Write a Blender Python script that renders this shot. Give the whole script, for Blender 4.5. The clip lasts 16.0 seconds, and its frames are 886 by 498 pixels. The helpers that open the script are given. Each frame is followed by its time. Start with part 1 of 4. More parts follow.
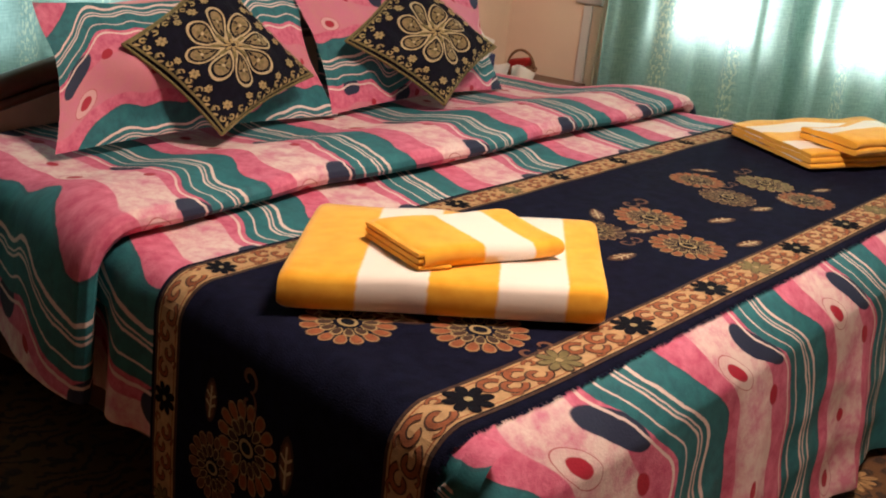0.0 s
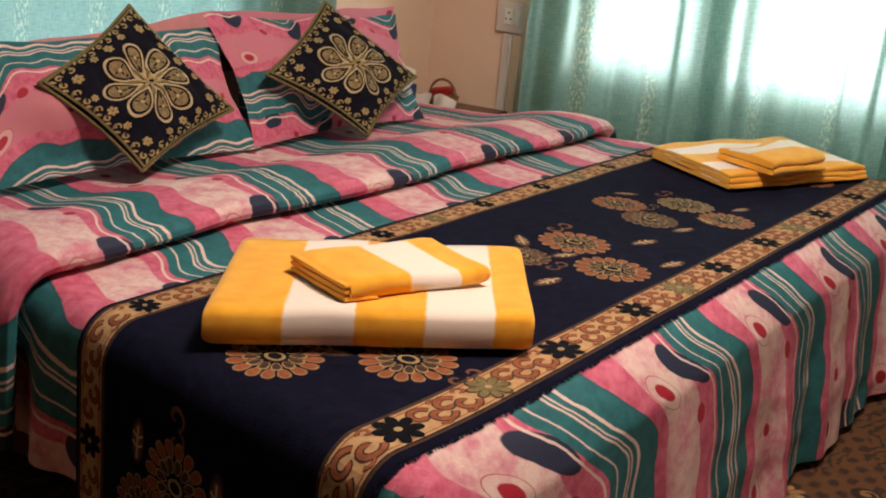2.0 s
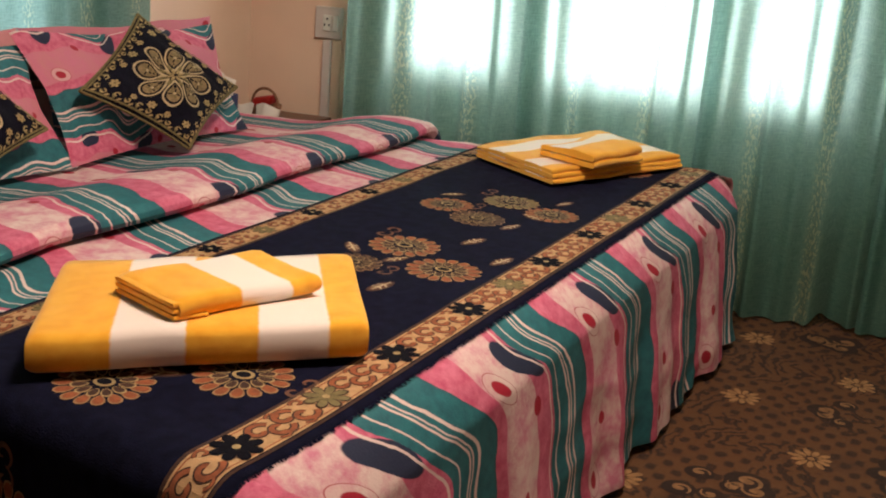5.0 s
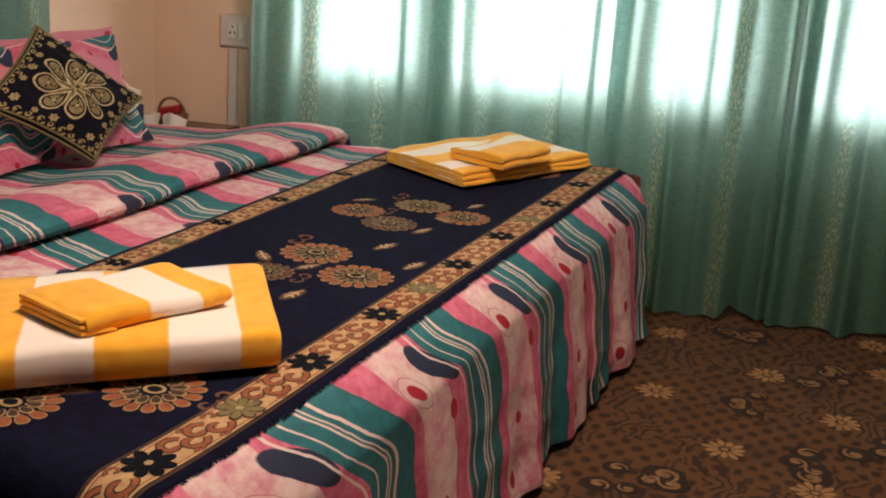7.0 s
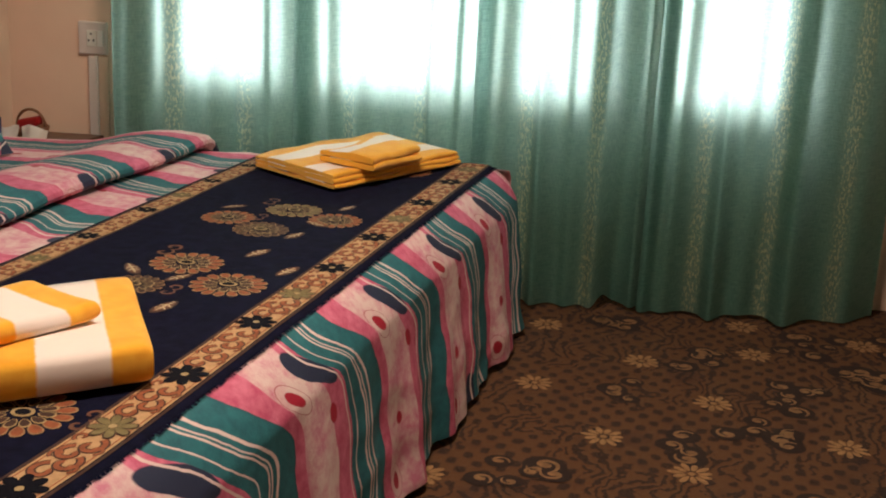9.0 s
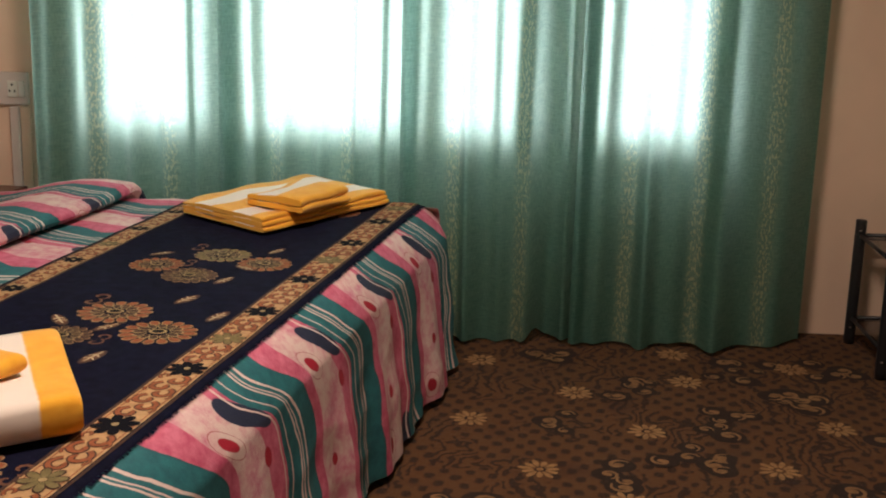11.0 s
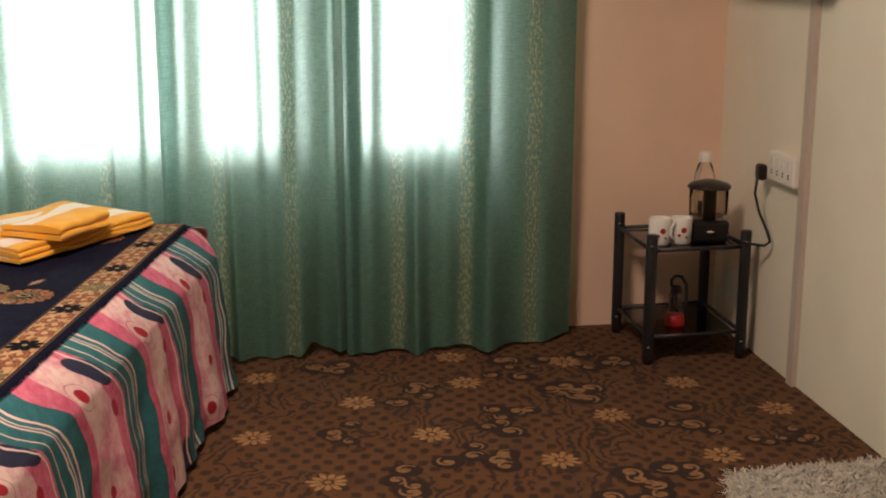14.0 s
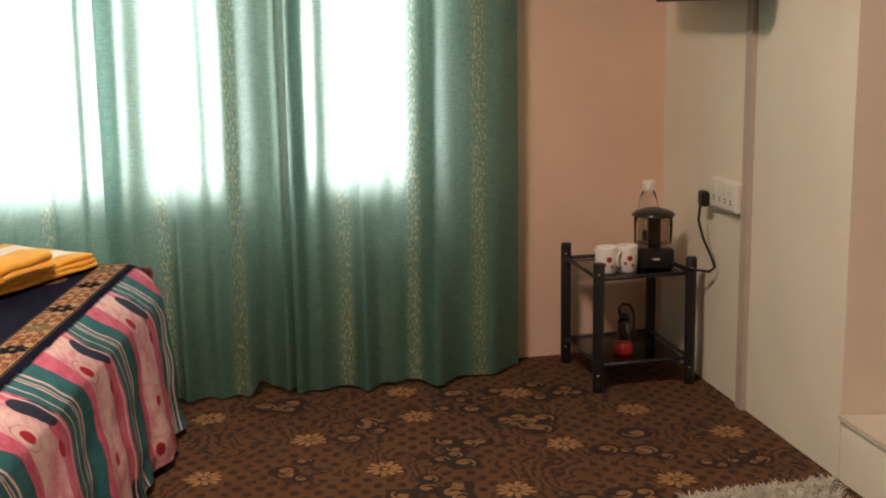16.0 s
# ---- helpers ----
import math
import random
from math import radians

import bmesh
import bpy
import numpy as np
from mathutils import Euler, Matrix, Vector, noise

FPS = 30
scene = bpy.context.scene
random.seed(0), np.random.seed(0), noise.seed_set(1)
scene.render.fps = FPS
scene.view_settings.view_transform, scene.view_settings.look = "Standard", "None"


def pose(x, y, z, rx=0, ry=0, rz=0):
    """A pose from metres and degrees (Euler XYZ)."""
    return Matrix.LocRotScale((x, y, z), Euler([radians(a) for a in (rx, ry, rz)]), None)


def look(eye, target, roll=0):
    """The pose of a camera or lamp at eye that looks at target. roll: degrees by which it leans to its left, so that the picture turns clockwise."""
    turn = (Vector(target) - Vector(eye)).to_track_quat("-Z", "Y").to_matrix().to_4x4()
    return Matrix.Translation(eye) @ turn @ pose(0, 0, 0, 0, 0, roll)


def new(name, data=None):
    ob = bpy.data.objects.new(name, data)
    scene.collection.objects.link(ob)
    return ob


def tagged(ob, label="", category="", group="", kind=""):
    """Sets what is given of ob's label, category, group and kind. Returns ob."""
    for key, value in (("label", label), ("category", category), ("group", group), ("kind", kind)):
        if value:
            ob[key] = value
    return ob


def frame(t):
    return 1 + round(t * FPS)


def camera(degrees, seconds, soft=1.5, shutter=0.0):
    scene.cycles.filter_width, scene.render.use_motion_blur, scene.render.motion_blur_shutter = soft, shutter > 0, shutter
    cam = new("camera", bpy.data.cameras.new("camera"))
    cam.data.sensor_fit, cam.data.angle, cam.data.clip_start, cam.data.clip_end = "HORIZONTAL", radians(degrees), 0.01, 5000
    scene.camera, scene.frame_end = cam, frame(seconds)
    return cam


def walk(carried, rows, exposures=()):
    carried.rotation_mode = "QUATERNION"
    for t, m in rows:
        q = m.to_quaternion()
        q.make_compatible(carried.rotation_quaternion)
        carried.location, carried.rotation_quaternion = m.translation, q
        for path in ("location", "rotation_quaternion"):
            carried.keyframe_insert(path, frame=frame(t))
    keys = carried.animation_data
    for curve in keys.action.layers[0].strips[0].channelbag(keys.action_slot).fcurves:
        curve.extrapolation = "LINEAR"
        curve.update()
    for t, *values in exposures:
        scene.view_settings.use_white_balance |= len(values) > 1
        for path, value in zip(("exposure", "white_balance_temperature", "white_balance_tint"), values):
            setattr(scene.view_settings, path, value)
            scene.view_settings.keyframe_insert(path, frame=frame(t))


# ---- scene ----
cam = camera(39.66, 16.0, soft=2.0)
PATH = [
    (0, 0.7041, -3.4054, 1.0547, -18.904, 6.480, 36.508),
    (0.5, 0.7044, -3.4046, 1.0598, -18.209, 6.232, 36.607),
    (1, 0.7093, -3.4081, 1.0565, -17.344, 5.772, 36.360),
    (1.5, 0.7088, -3.4062, 1.0562, -17.303, 5.627, 34.847),
    (2, 0.7081, -3.4032, 1.0554, -17.191, 5.685, 33.195),
    (2.5, 0.7093, -3.4035, 1.0561, -17.067, 5.508, 31.588),
    (3, 0.7096, -3.4019, 1.0564, -16.887, 5.375, 30.148),
    (3.5, 0.7107, -3.3998, 1.0565, -16.742, 5.225, 29.155),
    (4, 0.7105, -3.3992, 1.0570, -16.585, 4.942, 27.798),
    (6.5, 0.7183, -3.3973, 1.0629, -15.978, 4.136, 22.037),
    (7, 0.7194, -3.3948, 1.0606, -15.845, 3.839, 21.176),
    (7.5, 0.7221, -3.3953, 1.0634, -15.739, 3.422, 20.448),
    (8, 0.7252, -3.3967, 1.0668, -15.718, 3.209, 18.839),
    (8.5, 0.7242, -3.3933, 1.0655, -15.671, 3.029, 17.154),
    (9, 0.7263, -3.3916, 1.0673, -15.622, 2.851, 15.255),
    (11.5, 0.7375, -3.4028, 1.0704, -13.200, 1.453, 10.937),
    (12, 0.7363, -3.4010, 1.0611, -12.884, 1.347, 9.196),
    (12.5, 0.7452, -3.4024, 1.0683, -12.905, 0.965, 7.770),
    (13, 0.7389, -3.3986, 1.0583, -12.806, 0.834, 5.956),
    (13.5, 0.7387, -3.3930, 1.0535, -12.760, 0.392, 3.646),
    (14, 0.7402, -3.3922, 1.0568, -12.808, 0.087, 1.366),
    (14.5, 0.7335, -3.3911, 1.0530, -12.745, 0.082, 0.824),
    (15, 0.7374, -3.3925, 1.0534, -12.727, -0.111, -0.438),
    (15.5, 0.7367, -3.3900, 1.0515, -12.578, -0.447, -0.651),
    (16, 0.7309, -3.3943, 1.0313, -10.830, -0.875, -1.303),
]

UNIT = 1.2      # metres to one unit of the plan below
walk(cam, [(t, pose(x * UNIT, y * UNIT, z * UNIT, 90 + pitch, 0, yaw) @ pose(0, 0, 0, 0, 0, roll)) for t, x, y, z, pitch, roll, yaw in PATH],
     exposures=[(0.0, 0.02, 6550, 16), (1.0, -0.13, 6450, 14), (4.0, -0.20, 6500, 15), (7.0, -0.28, 6550, 15), (9.0, -0.31, 6550, 15), (11.5, -0.44, 6450, 14), (12.5, -0.41, 6550, 17), (14.0, -0.06, 6850, 20), (16.0, 0.02, 6900, 21)])

# ---- world and lights ----
world = bpy.data.worlds.new("sky")
scene.world = world
world.use_nodes = True
wn = world.node_tree.nodes
sky = wn.new("ShaderNodeTexSky")
sky.sky_type = "NISHITA"
sky.sun_disc = False
sky.sun_elevation, sky.sun_rotation = radians(40), radians(20)
wn["Background"].inputs["Strength"].default_value = 0.12
world.node_tree.links.new(sky.outputs[0], wn["Background"].inputs["Color"])


def lamp(name, kind, energy, colour, m, size=None, size_y=None):
    data = bpy.data.lights.new(name, kind)
    data.energy, data.color = energy, colour
    if kind == "AREA":
        data.shape, data.size, data.size_y = "RECTANGLE", size, size_y or size
    ob = new(name, data)
    ob.matrix_world = m
    return ob


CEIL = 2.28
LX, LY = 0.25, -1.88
# warm ceiling light, unseen; inferred from shadows and placed to balance the brightness
lamp("ceiling_fill_light", "AREA", 73, (1.0, 0.82, 0.65), look((LX * UNIT, LY * UNIT, (CEIL - 0.085) * UNIT), (LX * UNIT, LY * UNIT, 0)), 0.45 * UNIT, 0.45 * UNIT)

# ---- node helpers ----
class X:
    """A value in a node tree that can be reckoned with."""
    def __init__(self, tree, sock):
        self.t, self.s = tree, sock

    def op(self, kind, *others):
        n = self.t.nodes.new("ShaderNodeMath")
        n.operation = kind
        for i, v in enumerate((self, *others)):
            if isinstance(v, X):
                self.t.links.new(v.s, n.inputs[i])
            else:
                n.inputs[i].default_value = v
        return X(self.t, n.outputs[0])

    def __add__(self, o): return self.op("ADD", o)
    def __sub__(self, o): return self.op("SUBTRACT", o)
    def __mul__(self, o): return self.op("MULTIPLY", o)
    def __truediv__(self, o): return self.op("DIVIDE", o)
    def sin(self): return self.op("SINE")
    def mod(self, p): return self.op("FLOORED_MODULO", p)
    def abs(self): return self.op("ABSOLUTE")
    def max(self, o): return self.op("MAXIMUM", o)
    def min(self, o): return self.op("MINIMUM", o)
    def inv(self): return self.op("MULTIPLY_ADD", -1.0, 1.0)

    def step(self, a, soft=0.002):
        """0 below a, 1 above."""
        n = self.t.nodes.new("ShaderNodeMapRange")
        n.interpolation_type = "SMOOTHSTEP"
        self.t.links.new(self.s, n.inputs["Value"])
        n.inputs["From Min"].default_value, n.inputs["From Max"].default_value = a - soft, a + soft
        return X(self.t, n.outputs["Result"])

    def band(self, a, b, soft=0.002):
        return self.step(a, soft) * self.step(b, soft).inv()

    def wrap(self, c, p):
        """Distance from c in a row that repeats every p."""
        return (self - (c - p / 2)).mod(p) - p / 2

    def ramp(self, lo, hi, a, b):
        n = self.t.nodes.new("ShaderNodeMapRange")
        self.t.links.new(self.s, n.inputs["Value"])
        for k, v in (("From Min", lo), ("From Max", hi), ("To Min", a), ("To Max", b)):
            n.inputs[k].default_value = v
        return X(self.t, n.outputs["Result"])


def hyp(a, b):
    return (a * a + b * b).op("SQRT")


class Mat:
    def __init__(self, name, rough=0.8, **more):
        self.m = bpy.data.materials.new(name)
        self.m.use_nodes = True
        self.t = self.m.node_tree
        self.b = self.t.nodes["Principled BSDF"]
        self.b.inputs["Roughness"].default_value = rough
        for k, v in more.items():
            self.b.inputs[k.replace("_", " ")].default_value = v

    def uv(self):
        n = self.t.nodes.new("ShaderNodeUVMap")
        n.uv_map = "UVMap"
        sp = self.t.nodes.new("ShaderNodeSeparateXYZ")
        self.t.links.new(n.outputs[0], sp.inputs[0])
        return X(self.t, sp.outputs[0]), X(self.t, sp.outputs[1])

    def pos(self):
        n = self.t.nodes.new("ShaderNodeTexCoord")
        sp = self.t.nodes.new("ShaderNodeSeparateXYZ")
        self.t.links.new(n.outputs["Object"], sp.inputs[0])
        return tuple(X(self.t, o) for o in sp.outputs)

    def noise(self, scale, detail=4, rough=0.55, uv=False, stretch=(1, 1, 1)):
        co = self.t.nodes.new("ShaderNodeTexCoord")
        mp = self.t.nodes.new("ShaderNodeMapping")
        mp.inputs["Scale"].default_value = stretch
        self.t.links.new(co.outputs["UV" if uv else "Object"], mp.inputs[0])
        n = self.t.nodes.new("ShaderNodeTexNoise")
        n.inputs["Scale"].default_value, n.inputs["Detail"].default_value, n.inputs["Roughness"].default_value = scale, detail, rough
        self.t.links.new(mp.outputs[0], n.inputs["Vector"])
        return X(self.t, n.outputs["Fac"])

    def mix(self, a, b, f):
        n = self.t.nodes.new("ShaderNodeMixRGB")
        for i, v in ((0, f), (1, a), (2, b)):
            if isinstance(v, X):
                self.t.links.new(v.s, n.inputs[i])
            elif i == 0:
                n.inputs[0].default_value = v
            else:
                n.inputs[i].default_value = (*v, 1)
        return X(self.t, n.outputs[0])

    def colour(self, c):
        if isinstance(c, X):
            self.t.links.new(c.s, self.b.inputs["Base Color"])
        else:
            self.b.inputs["Base Color"].default_value = (*c, 1)
        return self

    def bump(self, h, strength=0.3, dist=0.002):
        n = self.t.nodes.new("ShaderNodeBump")
        n.inputs["Strength"].default_value, n.inputs["Distance"].default_value = strength, dist
        self.t.links.new(h.s, n.inputs["Height"])
        self.t.links.new(n.outputs[0], self.b.inputs["Normal"])
        return self


def plain(name, c, rough=0.7, var=0.12, scale=20, bump=0.15, dist=0.002, **more):
    k = Mat(name, rough, **more)
    f = k.noise(scale)
    k.colour(k.mix([v * (1 - var) for v in c], [min(1, v * (1 + var)) for v in c], f.ramp(0.3, 0.7, 0, 1)))
    if bump:
        k.bump(k.noise(scale * 9, 3), bump, dist)
    return k.m

# ---- materials ----
PU, PV = 0.37, 0.62      # repeat of the bed linen's print, across and along
NAVY, TEAL, PINK, RED, CREAM = (0.010, 0.012, 0.04), (0.010, 0.100, 0.122), (0.50, 0.068, 0.145), (0.38, 0.008, 0.030), (0.72, 0.54, 0.50)


def linen(name, pink_shift=0.0, rough=0.75):
    k = Mat(name, rough)
    u, v = k.uv()
    n1 = k.noise(9, 5, 0.65, uv=True)
    n2 = k.noise(38, 4, 0.7, uv=True)
    wave = (v * (2 * math.pi / PV) + 0.9).sin() * 0.022 + (v * (4 * math.pi / PV) + 0.3).sin() * 0.016 + (v * (6 * math.pi / PV)).sin() * 0.005 + (v * (10 * math.pi / PV) + u * 9).sin() * 0.0055 + (n1 - 0.5) * 0.02 - v.step(0.115, 0.085) * 0.085 + 0.042
    s = (u + wave + 2.09).mod(PU)
    s2 = (u + wave * 0.7 + 2.09).mod(PU)
    wash = (n1 * 0.55 + n2 * 0.45).ramp(0.43, 0.60, 0, 0.9)
    pale = k.mix(CREAM if not pink_shift else (0.56, 0.19, 0.23), (0.58, 0.16, 0.25), wash.min(1.0).max(0.0))
    pink = k.mix(PINK, (0.66, 0.17, 0.26), n2.ramp(0.35, 0.65, 0, 1))
    teal = k.mix(TEAL, (0.016, 0.155, 0.175), n2.ramp(0.35, 0.65, 0, 1))
    c = k.mix(pink, pale, s2.band(0.200, 0.312))
    # dark ovals on the pink stripe
    for cu, cv, ru, rv in ((0.338, 0.11, 0.034, 0.046), (0.352, 0.46, 0.030, 0.042)):
        d = hyp(s.wrap(cu, PU) / ru, v.wrap(cv, PV) / rv)
        c = k.mix(c, (0.012, 0.018, 0.05), d.step(1.0, 0.04).inv())
    c = k.mix(c, teal, s.band(0.0, 0.150))
    # cream lines in the teal stripe and beside it
    for a, b in ((0.022, 0.026), (0.056, 0.061), (0.066, 0.070), (0.082, 0.090), (0.355, 0.361)):
        c = k.mix(c, CREAM, s.band(a, b, 0.0012))
    c = k.mix(c, (0.02, 0.10, 0.12), s.band(0.147, 0.152, 0.001))
    # red dots, some in a ring
    for cu, cv, r, ring in ((0.232, 0.13, 0.021, 1), (0.316, 0.20, 0.019, 0), (0.252, 0.33, 0.015, 0), (0.225, 0.44, 0.020, 1), (0.310, 0.56, 0.016, 0)):
        d = hyp(s2.wrap(cu, PU), v.wrap(cv, PV) * 0.86) * 1.18
        if ring:
            c = k.mix(c, CREAM, d.step(r * 1.6, 0.001).inv() * 0.45)
            c = k.mix(c, RED, d.band(r * 1.58, r * 1.66, 0.0008) * 0.8)
        c = k.mix(c, RED, d.step(r * 0.86, 0.0015).inv())
    k.colour(c)
    k.bump(k.noise(260, 2, uv=True) * 0.3 + k.noise(14, 3, uv=True), 0.35, 0.006)
    return k.m


def striped(name, edges, across=0):
    """Yellow and white terry; edges: where white begins and ends along the cloth."""
    k = Mat(name, 0.95)
    k.b.inputs["Sheen Weight"].default_value = 0.3
    uv = k.uv()
    n = k.noise(120, 3, uv=True)
    u = uv[across] + (n - 0.5) * 0.006
    c = k.mix((0.84, 0.36, 0.010), (0.92, 0.46, 0.03), k.noise(30, 4, uv=True).ramp(0.35, 0.65, 0, 1))
    for a, b in edges:
        c = k.mix(c, (0.86, 0.74, 0.66), u.band(a, b, 0.0025))
    k.colour(c)
    k.bump(k.noise(900, 2, uv=True) * 0.5 + k.noise(25, 3, uv=True), 0.35, 0.003)
    return k.m


def curtain_cloth(name):
    k = Mat(name, 0.55)
    u, v = k.uv()
    weave = k.noise(60, 3, uv=True, stretch=(6, 0.8, 1)) * 0.5 + k.noise(60, 3, uv=True, stretch=(0.5, 5, 1)) * 0.5
    base = k.mix((0.030, 0.110, 0.085), (0.080, 0.184, 0.142), weave.ramp(0.35, 0.65, 0, 1))
    # woven glitter in upright bands
    band = (u + (k.noise(5, 2, uv=True) - 0.5) * 0.03).wrap(0.1, 0.235).abs().step(0.024, 0.014).inv()
    spark = k.noise(150, 2, 0.6, uv=True, stretch=(1, 0.45, 1)).step(0.55, 0.06)
    gold = band * spark
    col = k.mix(base, (0.66, 0.60, 0.34), gold * 0.75)
    k.colour(col)
    k.bump(k.noise(500, 2, uv=True), 0.2, 0.001)
    tr = k.t.nodes.new("ShaderNodeBsdfTranslucent")
    k.t.links.new(k.mix((0.26, 0.52, 0.46), (0.46, 0.66, 0.58), weave).s, tr.inputs["Color"])
    mx = k.t.nodes.new("ShaderNodeMixShader")
    mx.inputs[0].default_value = 0.12
    k.t.links.new(k.b.outputs[0], mx.inputs[1])
    k.t.links.new(tr.outputs[0], mx.inputs[2])
    # open weave
    tp = k.t.nodes.new("ShaderNodeBsdfRefraction")
    tp.inputs["Color"].default_value = (0.72, 1.0, 0.94, 1)
    tp.inputs["IOR"].default_value, tp.inputs["Roughness"].default_value = 1.45, 0.80
    m2 = k.t.nodes.new("ShaderNodeMixShader")
    k.t.links.new(weave.ramp(0.3, 0.7, 0.12, 0.30).s, m2.inputs[0])
    k.t.links.new(mx.outputs[0], m2.inputs[1])
    k.t.links.new(tp.outputs[0], m2.inputs[2])
    k.t.links.new(m2.outputs[0], k.t.nodes["Material Output"].inputs[0])
    return k.m


def carpet_pile(name):
    k = Mat(name, 0.98)
    x, y, z = (v / UNIT for v in k.pos())
    n = k.noise(7, 4)
    wob = (n - 0.5) * 0.10
    tau = 2 * math.pi
    # blocks of short dashes set like bricks, and blocks of wavering stripes
    check = ((x + wob * 0.25) * (tau / 0.052)).sin() * ((y + wob * 0.25) * (tau / 0.068)).sin() + (k.noise(45, 2) - 0.5) * 0.9
    wave = ((x + (n - 0.5) * 0.22 + (k.noise(16, 3) - 0.5) * 0.05) * (tau / 0.032)).sin()
    sel = k.noise(4.5, 2).step(0.52, 0.03)
    dash = check * sel.inv() + wave * sel
    c = k.mix((0.098, 0.038, 0.0105), (0.022, 0.0075, 0.0038), dash.ramp(0.05, 0.55, 0, 1))
    c = k.mix(c, (0.135, 0.056, 0.016), k.noise(160, 2).ramp(0.52, 0.72, 0, 0.6))
    c = k.mix(c, (0.026, 0.010, 0.007), k.noise(5.5, 3).ramp(0.55, 0.75, 0, 0.6))
    k.colour(c)
    k.bump(k.noise(600, 2) + dash * 0.3, 0.5, 0.003)
    return k.m


M_LINEN = linen("printed cotton")
M_CASE = linen("printed pillowcase cotton", 1.0)
M_WALL = plain("cream wall paint", (0.80, 0.57, 0.43), 0.75, 0.05, 3, 0.12, 0.002)
M_WHITE = plain("white wall paint", (0.78, 0.72, 0.60), 0.6, 0.04, 3, 0.1, 0.002)
# the unseen ceiling is darkened so that less light bounces off it
M_CEIL = plain("darkened ceiling paint", (0.46, 0.42, 0.36), 0.8, 0.03, 3)
M_CARPET = carpet_pile("patterned carpet")
M_MOTIF_TAN = plain("carpet flower yarn", (0.30, 0.155, 0.062), 0.98, 0.3, 60)
M_MOTIF_DARK = plain("carpet dark yarn", (0.020, 0.0078, 0.0045), 0.98, 0.3, 60)
M_MOTIF_CURL = plain("carpet curl yarn", (0.22, 0.110, 0.044), 0.98, 0.3, 60)
M_CURTAIN = curtain_cloth("teal curtain cloth")
M_NAVY = plain("navy chenille", (0.0055, 0.006, 0.0185), 0.95, 0.35, 40, 0.5, 0.003, Specular_IOR_Level=0.08)
M_BORDER = plain("gold woven border", (0.46, 0.27, 0.125), 0.85, 0.2, 60, 0.5, 0.002)
M_RUST = plain("rust chenille thread", (0.26, 0.072, 0.024), 0.9, 0.3, 60, 0.5, 0.002)
M_BROWN = plain("brown outline thread", (0.045, 0.016, 0.008), 0.9, 0.3, 60, 0.4, 0.002)
M_GOLD = plain("gold thread", (0.36, 0.25, 0.11), 0.8, 0.25, 80, 0.5, 0.002)
M_PALE = plain("pale gold thread", (0.50, 0.37, 0.21), 0.8, 0.2, 80, 0.5, 0.002)
M_BLACKTH = plain("black thread", (0.006, 0.006, 0.010), 0.9, 0.2, 80, 0.5, 0.002, Specular_IOR_Level=0.08)
M_CUSH = plain("black-navy brocade", (0.006, 0.0055, 0.012), 0.9, 0.3, 60, 0.5, 0.002, Specular_IOR_Level=0.12)
M_OLIVE = plain("olive thread", (0.17, 0.13, 0.05), 0.9, 0.25, 80, 0.5, 0.002)
M_WOOD = plain("dark varnished wood", (0.085, 0.030, 0.014), 0.3, 0.35, 12, 0.15)
M_PANEL = plain("cream upholstery", (0.62, 0.46, 0.34), 0.6, 0.1, 12)
M_MATTRESS = plain("mattress ticking", (0.5, 0.42, 0.36), 0.9)
M_BLACK = plain("black painted metal", (0.012, 0.012, 0.014), 0.38, 0.2, 30, 0.05)
M_PLASTIC = plain("black plastic", (0.013, 0.012, 0.012), 0.3, 0.15, 30, 0.03)
M_WPLAST = plain("white plastic", (0.75, 0.72, 0.66), 0.35, 0.04, 10, 0.02)
M_CERAMIC = plain("white glazed ceramic", (0.78, 0.76, 0.72), 0.15, 0.03, 10, 0.0)
M_REDP = plain("red plastic", (0.34, 0.012, 0.012), 0.3, 0.1, 20, 0.02)
M_BLUEP = plain("dark blue card", (0.02, 0.025, 0.10), 0.5, 0.1, 20, 0.02)
M_PAPER = plain("white paper", (0.74, 0.70, 0.64), 0.7, 0.06, 20, 0.05)
M_CANE = plain("brown cane", (0.22, 0.10, 0.05), 0.6, 0.25, 40, 0.2)
M_SHAG = plain("grey-white shag yarn", (0.50, 0.47, 0.40), 0.95, 0.25, 30, 0.2)
M_TILE = plain("pale floor tile", (0.66, 0.60, 0.50), 0.25, 0.08, 6, 0.03)
M_FRAME = plain("white window frame", (0.7, 0.68, 0.62), 0.45, 0.05, 8, 0.03)
M_RECESS = plain("pink-brown wall paint", (0.38, 0.20, 0.125), 0.75, 0.06, 3, 0.1)
M_GREYD = plain("grey plastic trunking", (0.50, 0.42, 0.36), 0.5, 0.05, 10, 0.02)


def glass(name, tint=(1, 1, 1), rough=0.02):
    k = Mat(name, rough, IOR=1.45)
    k.b.inputs["Transmission Weight"].default_value = 1.0
    k.colour(tint)
    return k.m


M_GLASS = glass("clear glass")
M_SMOKE = glass("smoky clear plastic", (0.93, 0.88, 0.82), 0.06)
M_SMOKE.node_tree.nodes["Principled BSDF"].inputs["IOR"].default_value = 1.06


def glow(name, c, strength):
    m = bpy.data.materials.new(name)
    m.use_nodes = True
    e = m.node_tree.nodes.new("ShaderNodeEmission")
    e.inputs[0].default_value, e.inputs[1].default_value = (*c, 1), strength
    m.node_tree.links.new(e.outputs[0], m.node_tree.nodes["Material Output"].inputs[0])
    return m


